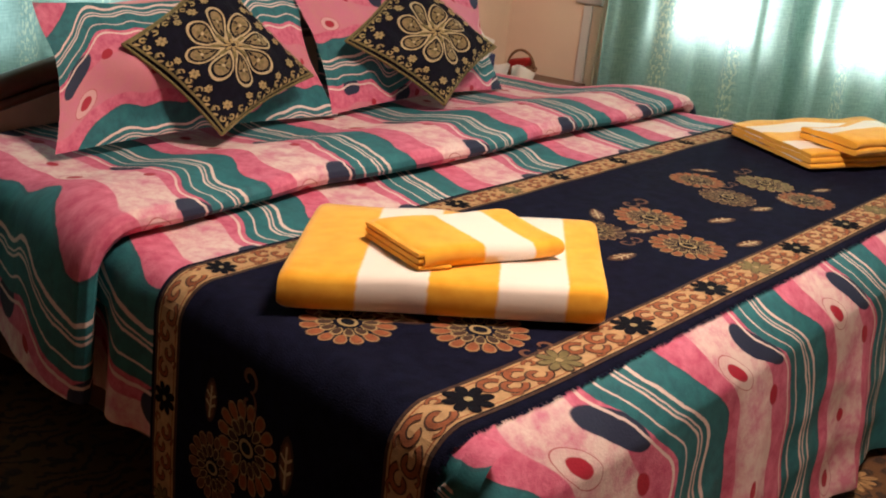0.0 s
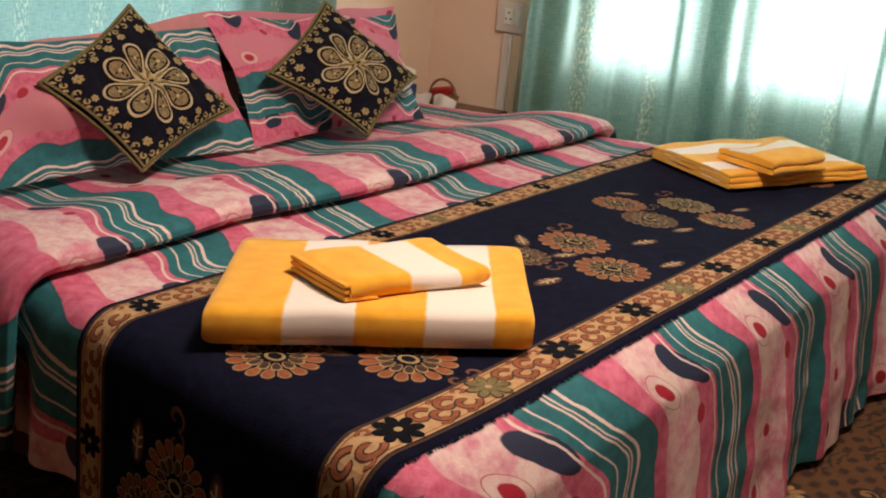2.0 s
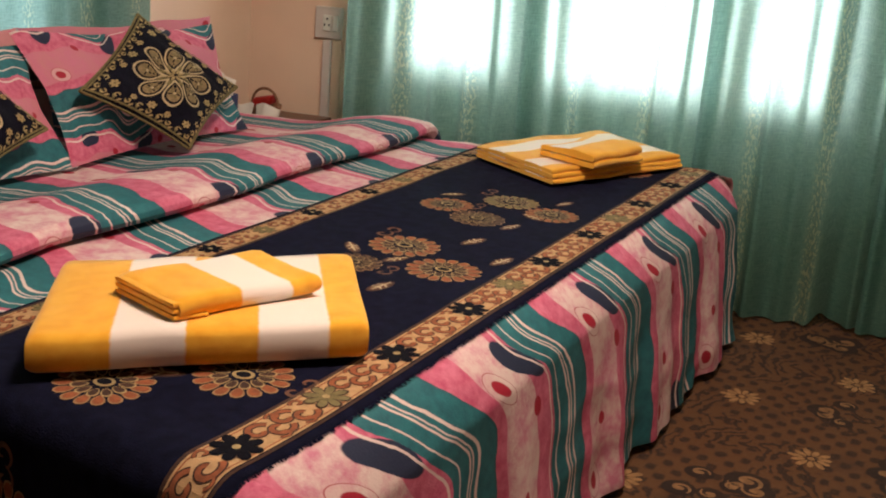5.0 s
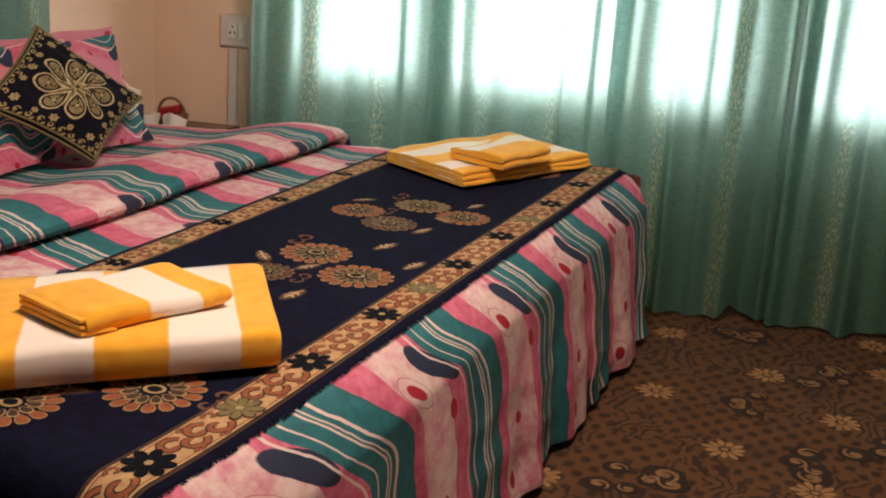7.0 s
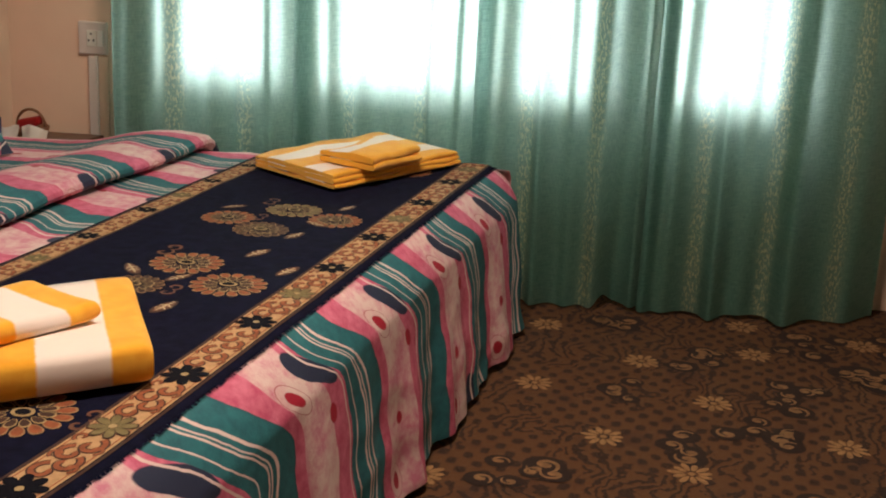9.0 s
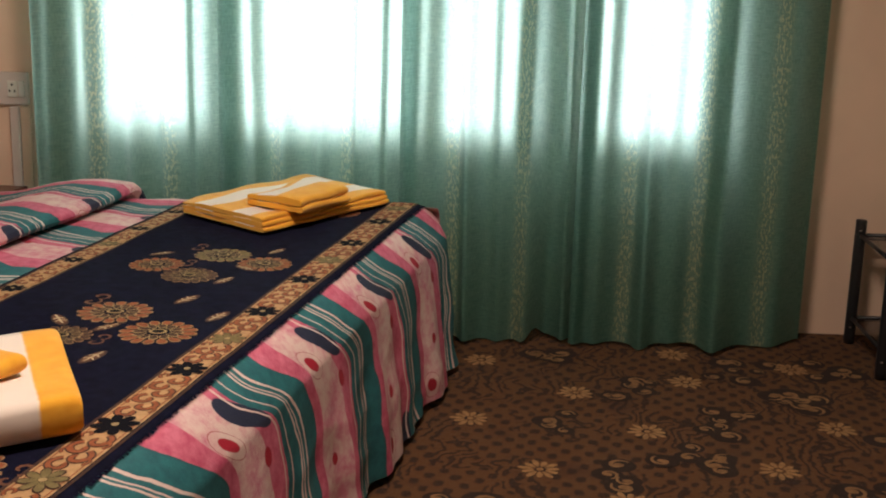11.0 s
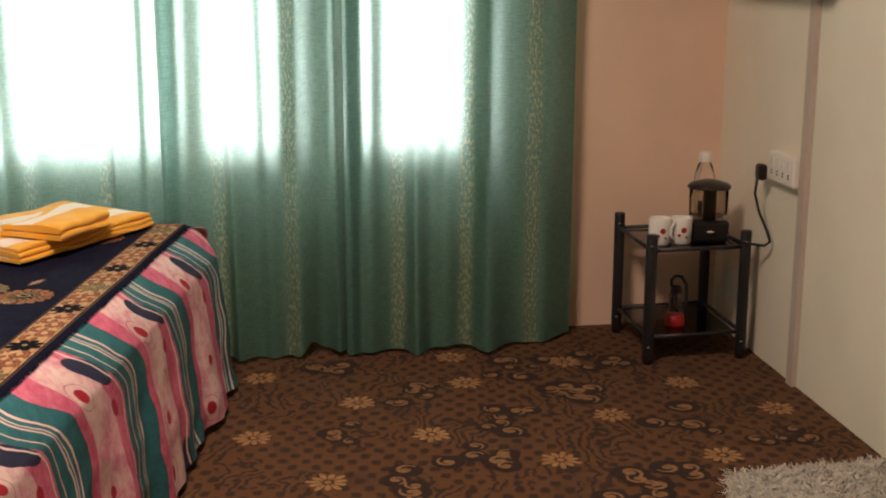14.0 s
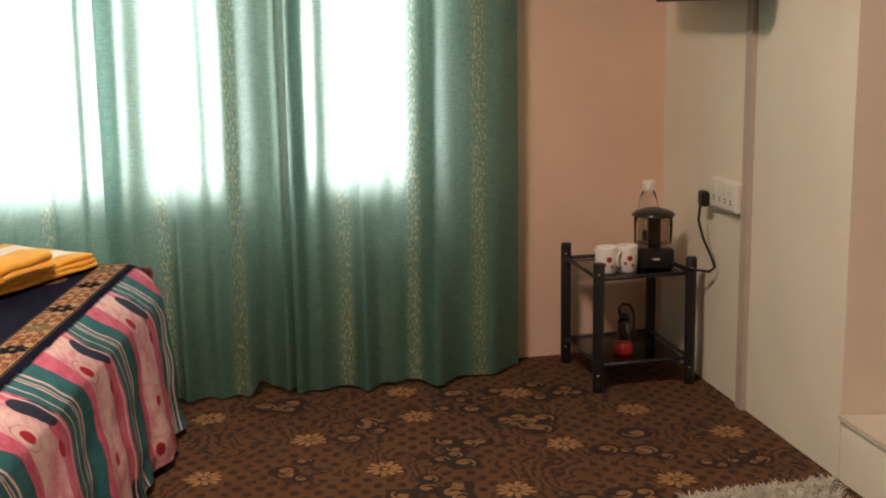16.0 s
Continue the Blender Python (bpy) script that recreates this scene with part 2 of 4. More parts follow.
M_GLASSDK = glass("dark tinted glass", (0.10, 0.10, 0.10), 0.04)
M_SCREEN = plain("black glossy screen", (0.006, 0.006, 0.007), 0.12, 0.05, 10, 0.0)
M_GREYP = plain("pale grey-pink plastic", (0.66, 0.56, 0.52), 0.5, 0.04, 10, 0.02)
M_DAY = glow("bright overcast distance", (0.98, 1.0, 0.97), 11.5)
M_SHADE = glow("shaded daylight outside", (0.80, 1.0, 1.0), 2.6)

# ---- mesh helpers ----
def hang(ob, parent):
    """Makes ob a part of parent and leaves it where it is."""
    if parent:
        ob.parent = parent
        if parent.type == "EMPTY":
            ob.matrix_parent_inverse = Matrix.Translation(-parent.location)


def obj(name, verts, faces, mat, parent=None, uvs=None, smooth=True, label=""):
    me = bpy.data.meshes.new(name)
    me.from_pydata(verts, [], faces)
    me.transform(Matrix.Scale(UNIT, 4))
    if uvs is not None:
        lay = me.uv_layers.new(name="UVMap")
        for lp in me.loops:
            lay.data[lp.index].uv = uvs[lp.vertex_index]
    if mat:
        me.materials.append(mat)
    if smooth:
        me.polygons.foreach_set("use_smooth", [True] * len(me.polygons))
    ob = new(name, me)
    hang(ob, parent)
    if label:
        ob["label"] = label
    return ob


def grid(name, us, vs, fn, mat, parent=None, uvfn=None, smooth=True, label="", closed=False):
    """A sheet over us x vs, each point from fn(u, v)."""
    verts, uvs = [], []
    for u in us:
        for v in vs:
            verts.append(tuple(fn(u, v)))
            uvs.append(uvfn(u, v) if uvfn else (u, v))
    m = len(vs)
    faces = [(i * m + j, (i + 1) * m + j, (i + 1) * m + j + 1, i * m + j + 1) for i in range(len(us) - 1) for j in range(m - 1)]
    if closed:
        faces += [((len(us) - 1) * m + j, j, j + 1, (len(us) - 1) * m + j + 1) for j in range(m - 1)]
    return obj(name, verts, faces, mat, parent, uvs, smooth, label)


def span(a, b, n):
    return [a + (b - a) * i / n for i in range(n + 1)]


def part(name, bm, mat, parent=None, label="", smooth=False):
    me = bpy.data.meshes.new(name)
    bm.to_mesh(me)
    bm.free()
    me.transform(Matrix.Scale(UNIT, 4))
    if mat:
        me.materials.append(mat)
    if smooth:
        me.polygons.foreach_set("use_smooth", [True] * len(me.polygons))
    ob = new(name, me)
    hang(ob, parent)
    if label:
        ob["label"] = label
    return ob


def box_bm(x0, y0, z0, x1, y1, z1, bevel=0.004, seg=2, bm=None):
    b = bmesh.new()
    bmesh.ops.create_cube(b, size=1.0)
    bmesh.ops.scale(b, vec=(x1 - x0, y1 - y0, z1 - z0), verts=b.verts)
    bmesh.ops.translate(b, vec=((x0 + x1) / 2, (y0 + y1) / 2, (z0 + z1) / 2), verts=b.verts)
    if bevel:
        bmesh.ops.bevel(b, geom=b.edges[:], offset=bevel, segments=seg, affect="EDGES", profile=0.5)
    if bm is None:
        return b
    me = bpy.data.meshes.new("tmp")
    b.to_mesh(me)
    b.free()
    bm.from_mesh(me)
    bpy.data.meshes.remove(me)
    return bm


def box(name, x0, y0, z0, x1, y1, z1, mat, parent=None, bevel=0.004, label="", seg=2):
    return part(name, box_bm(x0, y0, z0, x1, y1, z1, bevel, seg), mat, parent, label)


def lathe(name, prof, mat, parent=None, at=(0, 0, 0), n=28, label=""):
    """prof: (radius, height) from bottom to top."""
    verts = [(at[0] + r * math.cos(2 * math.pi * i / n), at[1] + r * math.sin(2 * math.pi * i / n), at[2] + z) for r, z in prof for i in range(n)]
    faces = [(j * n + i, j * n + (i + 1) % n, (j + 1) * n + (i + 1) % n, (j + 1) * n + i) for j in range(len(prof) - 1) for i in range(n)]
    return obj(name, verts, faces, mat, parent, None, True, label)


def tube(name, pts, r, mat, parent=None, n=10, label="", taper=None):
    """A round rod along pts."""
    verts, faces = [], []
    P = [Vector(p) for p in pts]
    for i, p in enumerate(P):
        d = (P[min(i + 1, len(P) - 1)] - P[max(i - 1, 0)]).normalized()
        a = d.cross(Vector((0.31, 0.2, 0.93)))
        a = a.normalized() if a.length > 1e-4 else Vector((1, 0, 0))
        b = d.cross(a)
        rr = r * (taper[i] if taper else 1)
        verts += [tuple(p + (a * math.cos(2 * math.pi * k / n) + b * math.sin(2 * math.pi * k / n)) * rr) for k in range(n)]
    for i in range(len(P) - 1):
        faces += [(i * n + k, i * n + (k + 1) % n, (i + 1) * n + (k + 1) % n, (i + 1) * n + k) for k in range(n)]
    faces += [tuple(range(n - 1, -1, -1)), tuple((len(P) - 1) * n + k for k in range(n))]
    return obj(name, verts, faces, mat, parent, None, True, label)


def thing(name, at=(0, 0, 0), label="", category="", group=""):
    e = new(name)
    e.empty_display_size = 0.05
    e.location = Vector(at) * UNIT
    return tagged(e, label, category, group)


def struct(ob, label=""):
    return tagged(ob, label, kind="structure")

# ---- decals: woven and printed motifs laid on a surface ----
def ring(c, rx, ry, n=20, a=0.0):
    return [(c[0] + rx * math.cos(2 * math.pi * i / n) * math.cos(a) - ry * math.sin(2 * math.pi * i / n) * math.sin(a),
             c[1] + rx * math.cos(2 * math.pi * i / n) * math.sin(a) + ry * math.sin(2 * math.pi * i / n) * math.cos(a)) for i in range(n)]


def petal(c, ang, r0, r1, w, n=12, point=0.0, base=0.55):
    """A leaf shape from radius r0 to r1 about c, w wide; the lower base, the slimmer its foot."""
    out = []
    for i in range(n):
        t = 2 * math.pi * i / n
        k = (1 - math.cos(t)) / 2
        s = math.sin(t) * w / 2 * (1 - point * k * k) * (base + (1 - base) * k)
        r = r0 + (r1 - r0) * k
        out.append((c[0] + r * math.cos(ang) - s * math.sin(ang), c[1] + r * math.sin(ang) + s * math.cos(ang)))
    return out


def ribbon(pts, w, taper=False):
    """Strip quads along pts, as a list of four-cornered shapes."""
    L, R = [], []
    for i, p in enumerate(pts):
        a, b = pts[max(0, i - 1)], pts[min(len(pts) - 1, i + 1)]
        dx, dy = b[0] - a[0], b[1] - a[1]
        d = math.hypot(dx, dy) or 1
        ww = w / 2 * ((0.35 + 0.65 * math.sin(math.pi * (i + 0.6) / (len(pts) + 0.2))) if taper else 1)
        L.append((p[0] - dy / d * ww, p[1] + dx / d * ww))
        R.append((p[0] + dy / d * ww, p[1] - dx / d * ww))
    return [[L[i], L[i + 1], R[i + 1], R[i]] for i in range(len(pts) - 1)]


def spiral(c, r0, r1, a0, a1, n=16):
    return [(c[0] + (r0 + (r1 - r0) * i / n) * math.cos(a0 + (a1 - a0) * i / n), c[1] + (r0 + (r1 - r0) * i / n) * math.sin(a0 + (a1 - a0) * i / n)) for i in range(n + 1)]


def decal(name, layers, fn, parent=None, label=""):
    """layers: (shape, material, height); fn maps (a, b, height) to the world."""
    verts, faces, idx, mats = [], [], [], []
    for shape, mat, h in layers:
        if mat not in mats:
            mats.append(mat)
        k = len(verts)
        n = len(shape)
        if n == 4:
            verts += [tuple(fn(p[0], p[1], h)) for p in shape]
            faces.append((k, k + 1, k + 2, k + 3))
            idx.append(mats.index(mat))
        else:
            c = (sum(p[0] for p in shape) / n, sum(p[1] for p in shape) / n)
            verts.append(tuple(fn(c[0], c[1], h)))
            verts += [tuple(fn((p[0] + c[0]) / 2, (p[1] + c[1]) / 2, h)) for p in shape]
            verts += [tuple(fn(p[0], p[1], h)) for p in shape]
            faces += [(k, k + 1 + i, k + 1 + (i + 1) % n) for i in range(n)]
            faces += [(k + 1 + i, k + 1 + n + i, k + 1 + n + (i + 1) % n, k + 1 + (i + 1) % n) for i in range(n)]
            idx += [mats.index(mat)] * (2 * n)
    ob = obj(name, verts, faces, None, parent, None, False, label)
    for m in mats:
        ob.data.materials.append(m)
    ob.data.polygons.foreach_set("material_index", idx)
    return ob


# ---- the room ----
HEADX = -1.45
CORNER = (1.49, 0.30)      # where the window wall meets the white wall
SLOPE = 0.2


def wall_x(y):
    """The white wall's line, as seen from above."""
    return CORNER[0] + 0.155 * (0.29 - y)


def wall_y(x):
    """The window wall's line, as seen from above."""
    return CORNER[1] + SLOPE * (x - CORNER[0])


def along(ob):
    """Sets what was built against the x axis along the window wall instead."""
    for v in ob.data.vertices:
        v.co.y += wall_y(v.co.x / UNIT) * UNIT
    return ob


floor = struct(box("floor", -3.0, -5.6, -0.06, 3.6, 1.4, 0.0, M_CARPET, None, 0), "brown patterned carpet with pale flowers and curls")
struct(box("ceiling", -3.0, -5.6, CEIL, 3.6, 1.4, CEIL + 0.1, M_CEIL, None, 0), "unseen ceiling, darkened to cut bounced light")

WIN = [(-1.00, -0.69), (-0.575, -0.14), (-0.06, 0.195), (0.42, 0.71)]
SILL, HEADZ = 0.53, 1.75
bm = bmesh.new()
box_bm(-2.0, 0, 0, 1.75, 0.14, SILL, 0, 2, bm)
box_bm(-2.0, 0, HEADZ, 1.75, 0.14, CEIL, 0, 2, bm)
xs = [-2.0] + [v for w in WIN for v in w] + [1.75]
for a, b in zip(xs[::2], xs[1::2]):
    box_bm(a, 0, SILL, b, 0.14, HEADZ, 0, 2, bm)
struct(along(part("wall_north", bm, M_WALL)), "cream painted wall with a row of windows")
for i, (a, b) in enumerate(WIN):
    w = new("window_%d" % (i + 1))
    w.location = Vector(((a + b) / 2, wall_y((a + b) / 2), SILL)) * UNIT
    struct(w, "white-framed window behind a teal curtain, bright outside")
    f = 0.028
    along(box("window_frame", a, 0.05, SILL, a + f, 0.09, HEADZ, M_FRAME, w, 0.003))
    along(box("window_frame", b - f, 0.05, SILL, b, 0.09, HEADZ, M_FRAME, w, 0.003))
    along(box("window_frame", a + f, 0.05, SILL, b - f, 0.09, SILL + f, M_FRAME, w, 0.003))
    along(box("window_frame", a + f, 0.05, HEADZ - f, b - f, 0.09, HEADZ, M_FRAME, w, 0.003))
    pane = along(box("pane", a + f, 0.068, SILL + f, b - f, 0.072, HEADZ - f, M_GLASS, w, 0))
    pane.visible_shadow = False

# the wall at the bed's head, with its own window
HY0, HY1, HS = -2.79, -1.05, 0.50
WN = wall_y(HEADX)
bm = bmesh.new()
box_bm(HEADX - 0.14, -5.6, 0, HEADX, WN, HS, 0, 2, bm)
box_bm(HEADX - 0.14, -5.6, HEADZ, HEADX, WN, CEIL, 0, 2, bm)
box_bm(HEADX - 0.14, -5.6, HS, HEADX, HY0, HEADZ, 0, 2, bm)
box_bm(HEADX - 0.14, HY1, HS, HEADX, WN, HEADZ, 0, 2, bm)
struct(part("wall_west", bm, M_WALL), "cream painted wall behind the bed's head")
w = struct(new("window_5"), "wide window behind the bed, curtained")
w.location = Vector((HEADX, (HY0 + HY1) / 2, HS)) * UNIT
for a, b, c, d in ((HY0, HY0 + 0.03, HS, HEADZ), (HY1 - 0.03, HY1, HS, HEADZ), (HY0 + 0.03, HY1 - 0.03, HS, HS + 0.03), (HY0 + 0.03, HY1 - 0.03, HEADZ - 0.03, HEADZ), ((HY0 + HY1) / 2 - 0.02, (HY0 + HY1) / 2 + 0.02, HS + 0.03, HEADZ - 0.03)):
    box("window_frame", HEADX - 0.09, a, c, HEADX - 0.05, b, d, M_FRAME, w, 0.003)
for a, b in ((HY0 + 0.03, (HY0 + HY1) / 2 - 0.02), ((HY0 + HY1) / 2 + 0.02, HY1 - 0.03)):
    pane = box("pane", HEADX - 0.072, a, HS + 0.03, HEADX - 0.068, b, HEADZ - 0.03, M_GLASS, w, 0)
    pane.visible_shadow = False

# bright distance outside the windows
struct(along(obj("backdrop", [(-1.9, 0.9, 0.0), (1.9, 0.9, 0.0), (1.9, 0.9, 2.5), (-1.9, 0.9, 2.5)], [(0, 1, 2, 3)], M_DAY)), "bright hazy daylight outside")
struct(obj("backdrop", [(-2.2, -3.6, 0.2), (-2.2, -0.5, 0.2), (-2.2, -0.5, 2.5), (-2.2, -3.6, 2.5)], [(0, 1, 2, 3)], M_SHADE), "hazy shaded daylight outside")

# white wall up to the recess
JY = -0.822


def slanted(name, y0, y1, z0, z1, off, thick, mat, parent=None):
    """A slab along the white wall's line, off metres in front of it."""
    v = []
    for y in (y0, y1):
        for d in (off, -thick):
            for z in (z0, z1):
                v.append((wall_x(y) - d, y, z))
    f = [(0, 1, 5, 4), (2, 6, 7, 3), (0, 4, 6, 2), (1, 3, 7, 5), (0, 2, 3, 1), (4, 5, 7, 6)]
    return obj(name, v, f, mat, parent, None, False)


struct(slanted("wall_east", JY, CORNER[1], 0, CEIL, 0.0, 0.14, M_WHITE), "white painted wall beside the tea stand")
# the recess beyond the corner, with a raised tiled sill
struct(slanted("wall_recess", -5.6, JY - 0.0, 0.0, CEIL, -0.30, 0.45, M_RECESS), "pink-brown wall of a recess")
struct(slanted("trim", JY - 2.2, JY - 0.004, 0.0, 0.135, 0.0, 0.29, M_WHITE), "white plinth under a tiled sill")
struct(slanted("trim", JY - 2.2, JY - 0.004, 0.139, 0.15, 0.008, 0.295, M_TILE), "pale stone sill")
# unseen closing wall; takes the dark recess paint to lower the bounced light
struct(box("wall_south", -3.0, -5.6, 0, 3.6, -5.5, CEIL, M_RECESS, None, 0), "unseen wall behind the viewer, dark to cut bounced light")

# trunking up the white wall
tr = struct(slanted("trim", -0.335, -0.300, 0.0, CEIL, 0.014, -0.001, M_GREYD), "grey-beige cable trunking down the wall")

# unseen housing, added to give the ceiling light a fixture
cl = thing("added_lamp_housing", (LX, LY, CEIL), "unseen square white lamp housing, added over the ceiling light", "ceiling lamp")
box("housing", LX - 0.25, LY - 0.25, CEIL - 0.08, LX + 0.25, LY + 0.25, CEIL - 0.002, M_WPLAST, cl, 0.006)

# ---- curtains ----
def drape(name, x0, x1, ridges, seed, label, place, hem=lambda x: 0.012, swell=lambda x, t: 0.0, top=CEIL - 0.002, n=150):
    """A hanging cloth; ridges: where a fold stands out, how far and how wide; place maps (run, out, z) to the room."""
    rnd = random.Random(seed)
    ph = [rnd.uniform(0, 6.28) for _ in range(6)]
    L = x1 - x0
    sway = [(rnd.uniform(-0.014, 0.014), rnd.uniform(0.7, 1.3)) for _ in ridges]

    def fn(s, t):
        # t: 0 at the hem, 1 at the top
        x = x0 + L * s
        z0 = hem(x) + 0.004 * math.sin(9 * s + ph[3]) + 0.002 * math.sin(25 * s + ph[4])
        z = z0 + (top - z0) * t
        d = 0.0
        for (c, a, w), (sh, grow) in zip(ridges, sway):
            c += sh * (1 - 2 * t)
            d += a * (1 + (grow - 1) * (1 - t)) * math.exp(-((x - c) / w) ** 2)
        d += 0.002 * math.sin(2 * math.pi * x / 0.083 + ph[0] + 1.2 * t) + 0.006 * noise.noise((x * 22, z * 2.2, seed)) + 0.004 * noise.noise((x * 7, z * 5, seed + 3))
        # the leading edge laps forward over the neighbour's, which tucks back
        d += 0.040 * math.exp(-((s * L - 0.012) / 0.020) ** 2) - 0.030 * math.exp(-((1 - s) * L / 0.035) ** 2)
        d += swell(x, t)
        return place(x, d, z)
    ob = grid(name, span(0, 1, n), span(0, 1, 60), fn, M_CURTAIN, None, lambda s, t: (x0 + L * s * 1.25, t * top))
    return tagged(ob, label, "curtain", "curtains at the windows")


def at_window(x, d, z):
    return x, wall_y(x) - 0.175 - d, z


drape("curtain", -1.045, -0.530, [(-0.99, 0.035, 0.022), (-0.90, 0.03, 0.03), (-0.79, 0.045, 0.026), (-0.70, 0.03, 0.022), (-0.62, 0.03, 0.02)], 3, "teal sheer curtain panel with glittering threads", at_window)
drape("curtain", -0.555, -0.050, [(-0.47, 0.035, 0.022), (-0.385, 0.045, 0.024), (-0.29, 0.030, 0.020), (-0.175, 0.055, 0.022), (-0.105, 0.03, 0.02)], 8, "teal sheer curtain panel lit from behind", at_window)
drape("curtain", -0.075, 0.420, [(0.0, 0.03, 0.026), (0.100, 0.055, 0.022), (0.185, 0.03, 0.022), (0.275, 0.055, 0.030), (0.375, 0.03, 0.016)], 5, "teal sheer curtain panel with gathered folds", at_window,
      hem=lambda x: 0.012 + 0.030 * math.exp(-((x - 0.296) / 0.016) ** 2), swell=lambda x, t: -0.05 * (1 - t) ** 5 * math.exp(-((x - 0.315) / 0.03) ** 2))
drape("curtain", 0.396, 1.030, [(0.47, 0.025, 0.022), (0.588, 0.055, 0.024), (0.68, 0.025, 0.026), (0.79, 0.050, 0.030), (0.945, 0.040, 0.034)], 11, "teal sheer curtain panel hanging to the carpet", at_window,
      swell=lambda x, t: 0.05 * (1 - t) ** 3 * math.exp(-((x - 0.805) / 0.035) ** 2) - 0.055 * max(0.0, (x - 0.85) / 0.18) * (1 - 0.4 * t), n=180)
drape("curtain", -2.95, -0.815, [(-2.9 + 0.145 * i, 0.022, 0.03) for i in range(14)], 21, "pale teal curtain behind the headboard", lambda x, d, z: (-1.385 + 0.5 * d, x, z), n=220)

# ---- the bed ----
ZT = 0.436
YN, YF = -2.345, -0.445      # where the bed top begins to round over, near and far side
RB = 0.05


def prof(u, h=0.0, lean=0.0):
    """Across the bed: y and z at the run u, h above the cloth."""
    if YN <= u <= YF:
        return u, ZT + h
    sgn, e = (-1, YN - u) if u < YN else (1, u - YF)
    base = YN if u < YN else YF
    q = RB * math.pi / 2
    if e < q:
        a = e / RB
        return base + sgn * (RB + h) * math.sin(a), ZT - RB + (RB + h) * math.cos(a)
    e -= q
    return base + sgn * (RB + h + lean * e), ZT - RB - e * math.sqrt(1 - lean * lean)


XF, RF = 0.045, 0.062      # where the foot begins to fall, and how far it slopes before it drops
SLANT = 0.097


def near(u):
    """1 on the near side of the bed, fading out over its top."""
    return min(1.0, max(0.0, (-1.95 - u) / 0.38))


def taper(x, u):
    """Both long sides draw in towards the head, bent to fit the camera's view."""
    far = 0.215 * min(0.0, x) * (max(0.0, u + 1.38) / 0.935) ** 2
    return far + near(u) * (0.065 - 0.121 * (min(x, 0.06) + 0.95))


def pull(x, u):
    """The soft corner at the foot's near end draws the cloth back."""
    return -0.018 * min(1.0, max(0.0, (-2.13 - u) / 0.27)) ** 2 * min(1.0, max(0.0, (x + 0.25) / 0.28))


def foot(v, u):
    """Along the bed: x and the drop below the top at the run v."""
    if v <= XF:
        return v, 0.0
    e = v - XF
    if e < SLANT:
        a = e / SLANT
        return XF + RF * (a + 0.10 * math.sin(math.pi * a)), 0.074 * (a ** 1.15)
    e -= SLANT
    k = min(1.0, e / 0.3)
    rip = 0.007 * math.sin(2 * math.pi * u / 0.23 + 0.6) + 0.005 * math.sin(2 * math.pi * u / 0.113 + 1.9) + 0.008 * math.sin(2 * math.pi * u / 0.37)
    rip += 0.006 * noise.noise((u * 9, e * 7, 4.0)) + 0.0045 * (1 - abs(noise.noise((u * 5 + e * 3, e * 9, 9.0))) * 3)
    return XF + RF + 0.10 * e + k * rip, 0.074 + e * 0.995


bed = thing("bed", (-0.75, -1.38, 0), "double bed with a carved dark wood headboard", "bed")
box("base", -1.25, -2.24, 0.06, -0.06, -0.76, 0.26, M_WOOD, bed, 0.01)
for x, y in ((-1.20, -2.19), (-1.20, -0.82), (-0.14, -2.19), (-0.14, -0.82)):
    box("leg", x - 0.035, y - 0.035, 0.0, x + 0.035, y + 0.035, 0.06, M_WOOD, bed, 0.006)
box("mattress", -1.25, -2.27, 0.262, 0.01, -0.74, 0.42, M_MATTRESS, bed, 0.04, "", 3)


def crest(y):
    """Height of the headboard's top edge."""
    return 0.482 - 0.06 * max(0.0, (y + 1.2) / 0.6) + 0.135 * max(0.0, math.sin(math.pi * (y + 2.32) / 1.74)) ** 0.95


hb = grid("headboard_panel", span(-2.30, -0.76, 60), [0, 1, 2, 3, 4], lambda u, k: (-1.275 - (0.035 if k in (0, 3) else 0.0), u, (0.1, 0.1, crest(u) - 0.03, crest(u) - 0.03, 0.1)[k]), M_PANEL, bed, None, False, "cream padded headboard panel")
tube("headboard_rail", [(-1.28, y, crest(y) - 0.012) for y in span(-2.33, -0.74, 50)], 0.024, M_WOOD, bed, 10, "carved dark wood rail")
tube("headboard_rail", [(-1.265, y, crest(y) - 0.040) for y in span(-2.30, -0.76, 50)], 0.010, M_WOOD, bed, 8)
for y in (-2.34, -0.74):
    tube("headboard_post", [(-1.28, y, 0.0), (-1.28, y, 0.3), (-1.28, y, crest(y) - 0.005)], 0.026, M_WOOD, bed, 12)

# comforter: the top with the foot drape, and the side drapes
cover = thing("comforter", (-0.7, -1.38, ZT), "pink, teal and cream printed cotton bedspread", "bedspread")


def rumple(u, v):
    flat = 0.35 if -0.56 < v < 0.08 else 1.0      # pressed by the runner
    return flat * (0.004 * noise.noise((u * 5, v * 5, 0.3)) + 0.003 * noise.noise((u * 13, v * 11, 2.0)))


def sheet(u, v):
    y, z = prof(u)
    x, drop = foot(v, u)
    x += pull(x, u)
    sgn, e = (-1, YN - u) if u < -1.38 else (1, u - YF)
    if drop > 0:
        # the cloth goes round the bed's corner
        k = min(1.0, drop / 0.05)
        if e > 0:
            a = min(e / RB, math.pi / 2)
            x -= k * (RB * (1 - math.cos(a)) + max(0.0, e - RB * math.pi / 2))
            y = y * (1 - k) + k * ((YN if sgn < 0 else YF) + sgn * RB * math.sin(a))
        y += sgn * 0.08 * drop * (abs(u + 1.38) / 1.0) ** 4
    return x, y + taper(x, min(u, YF)), ZT - max(ZT - z, drop) + rumple(u, v)


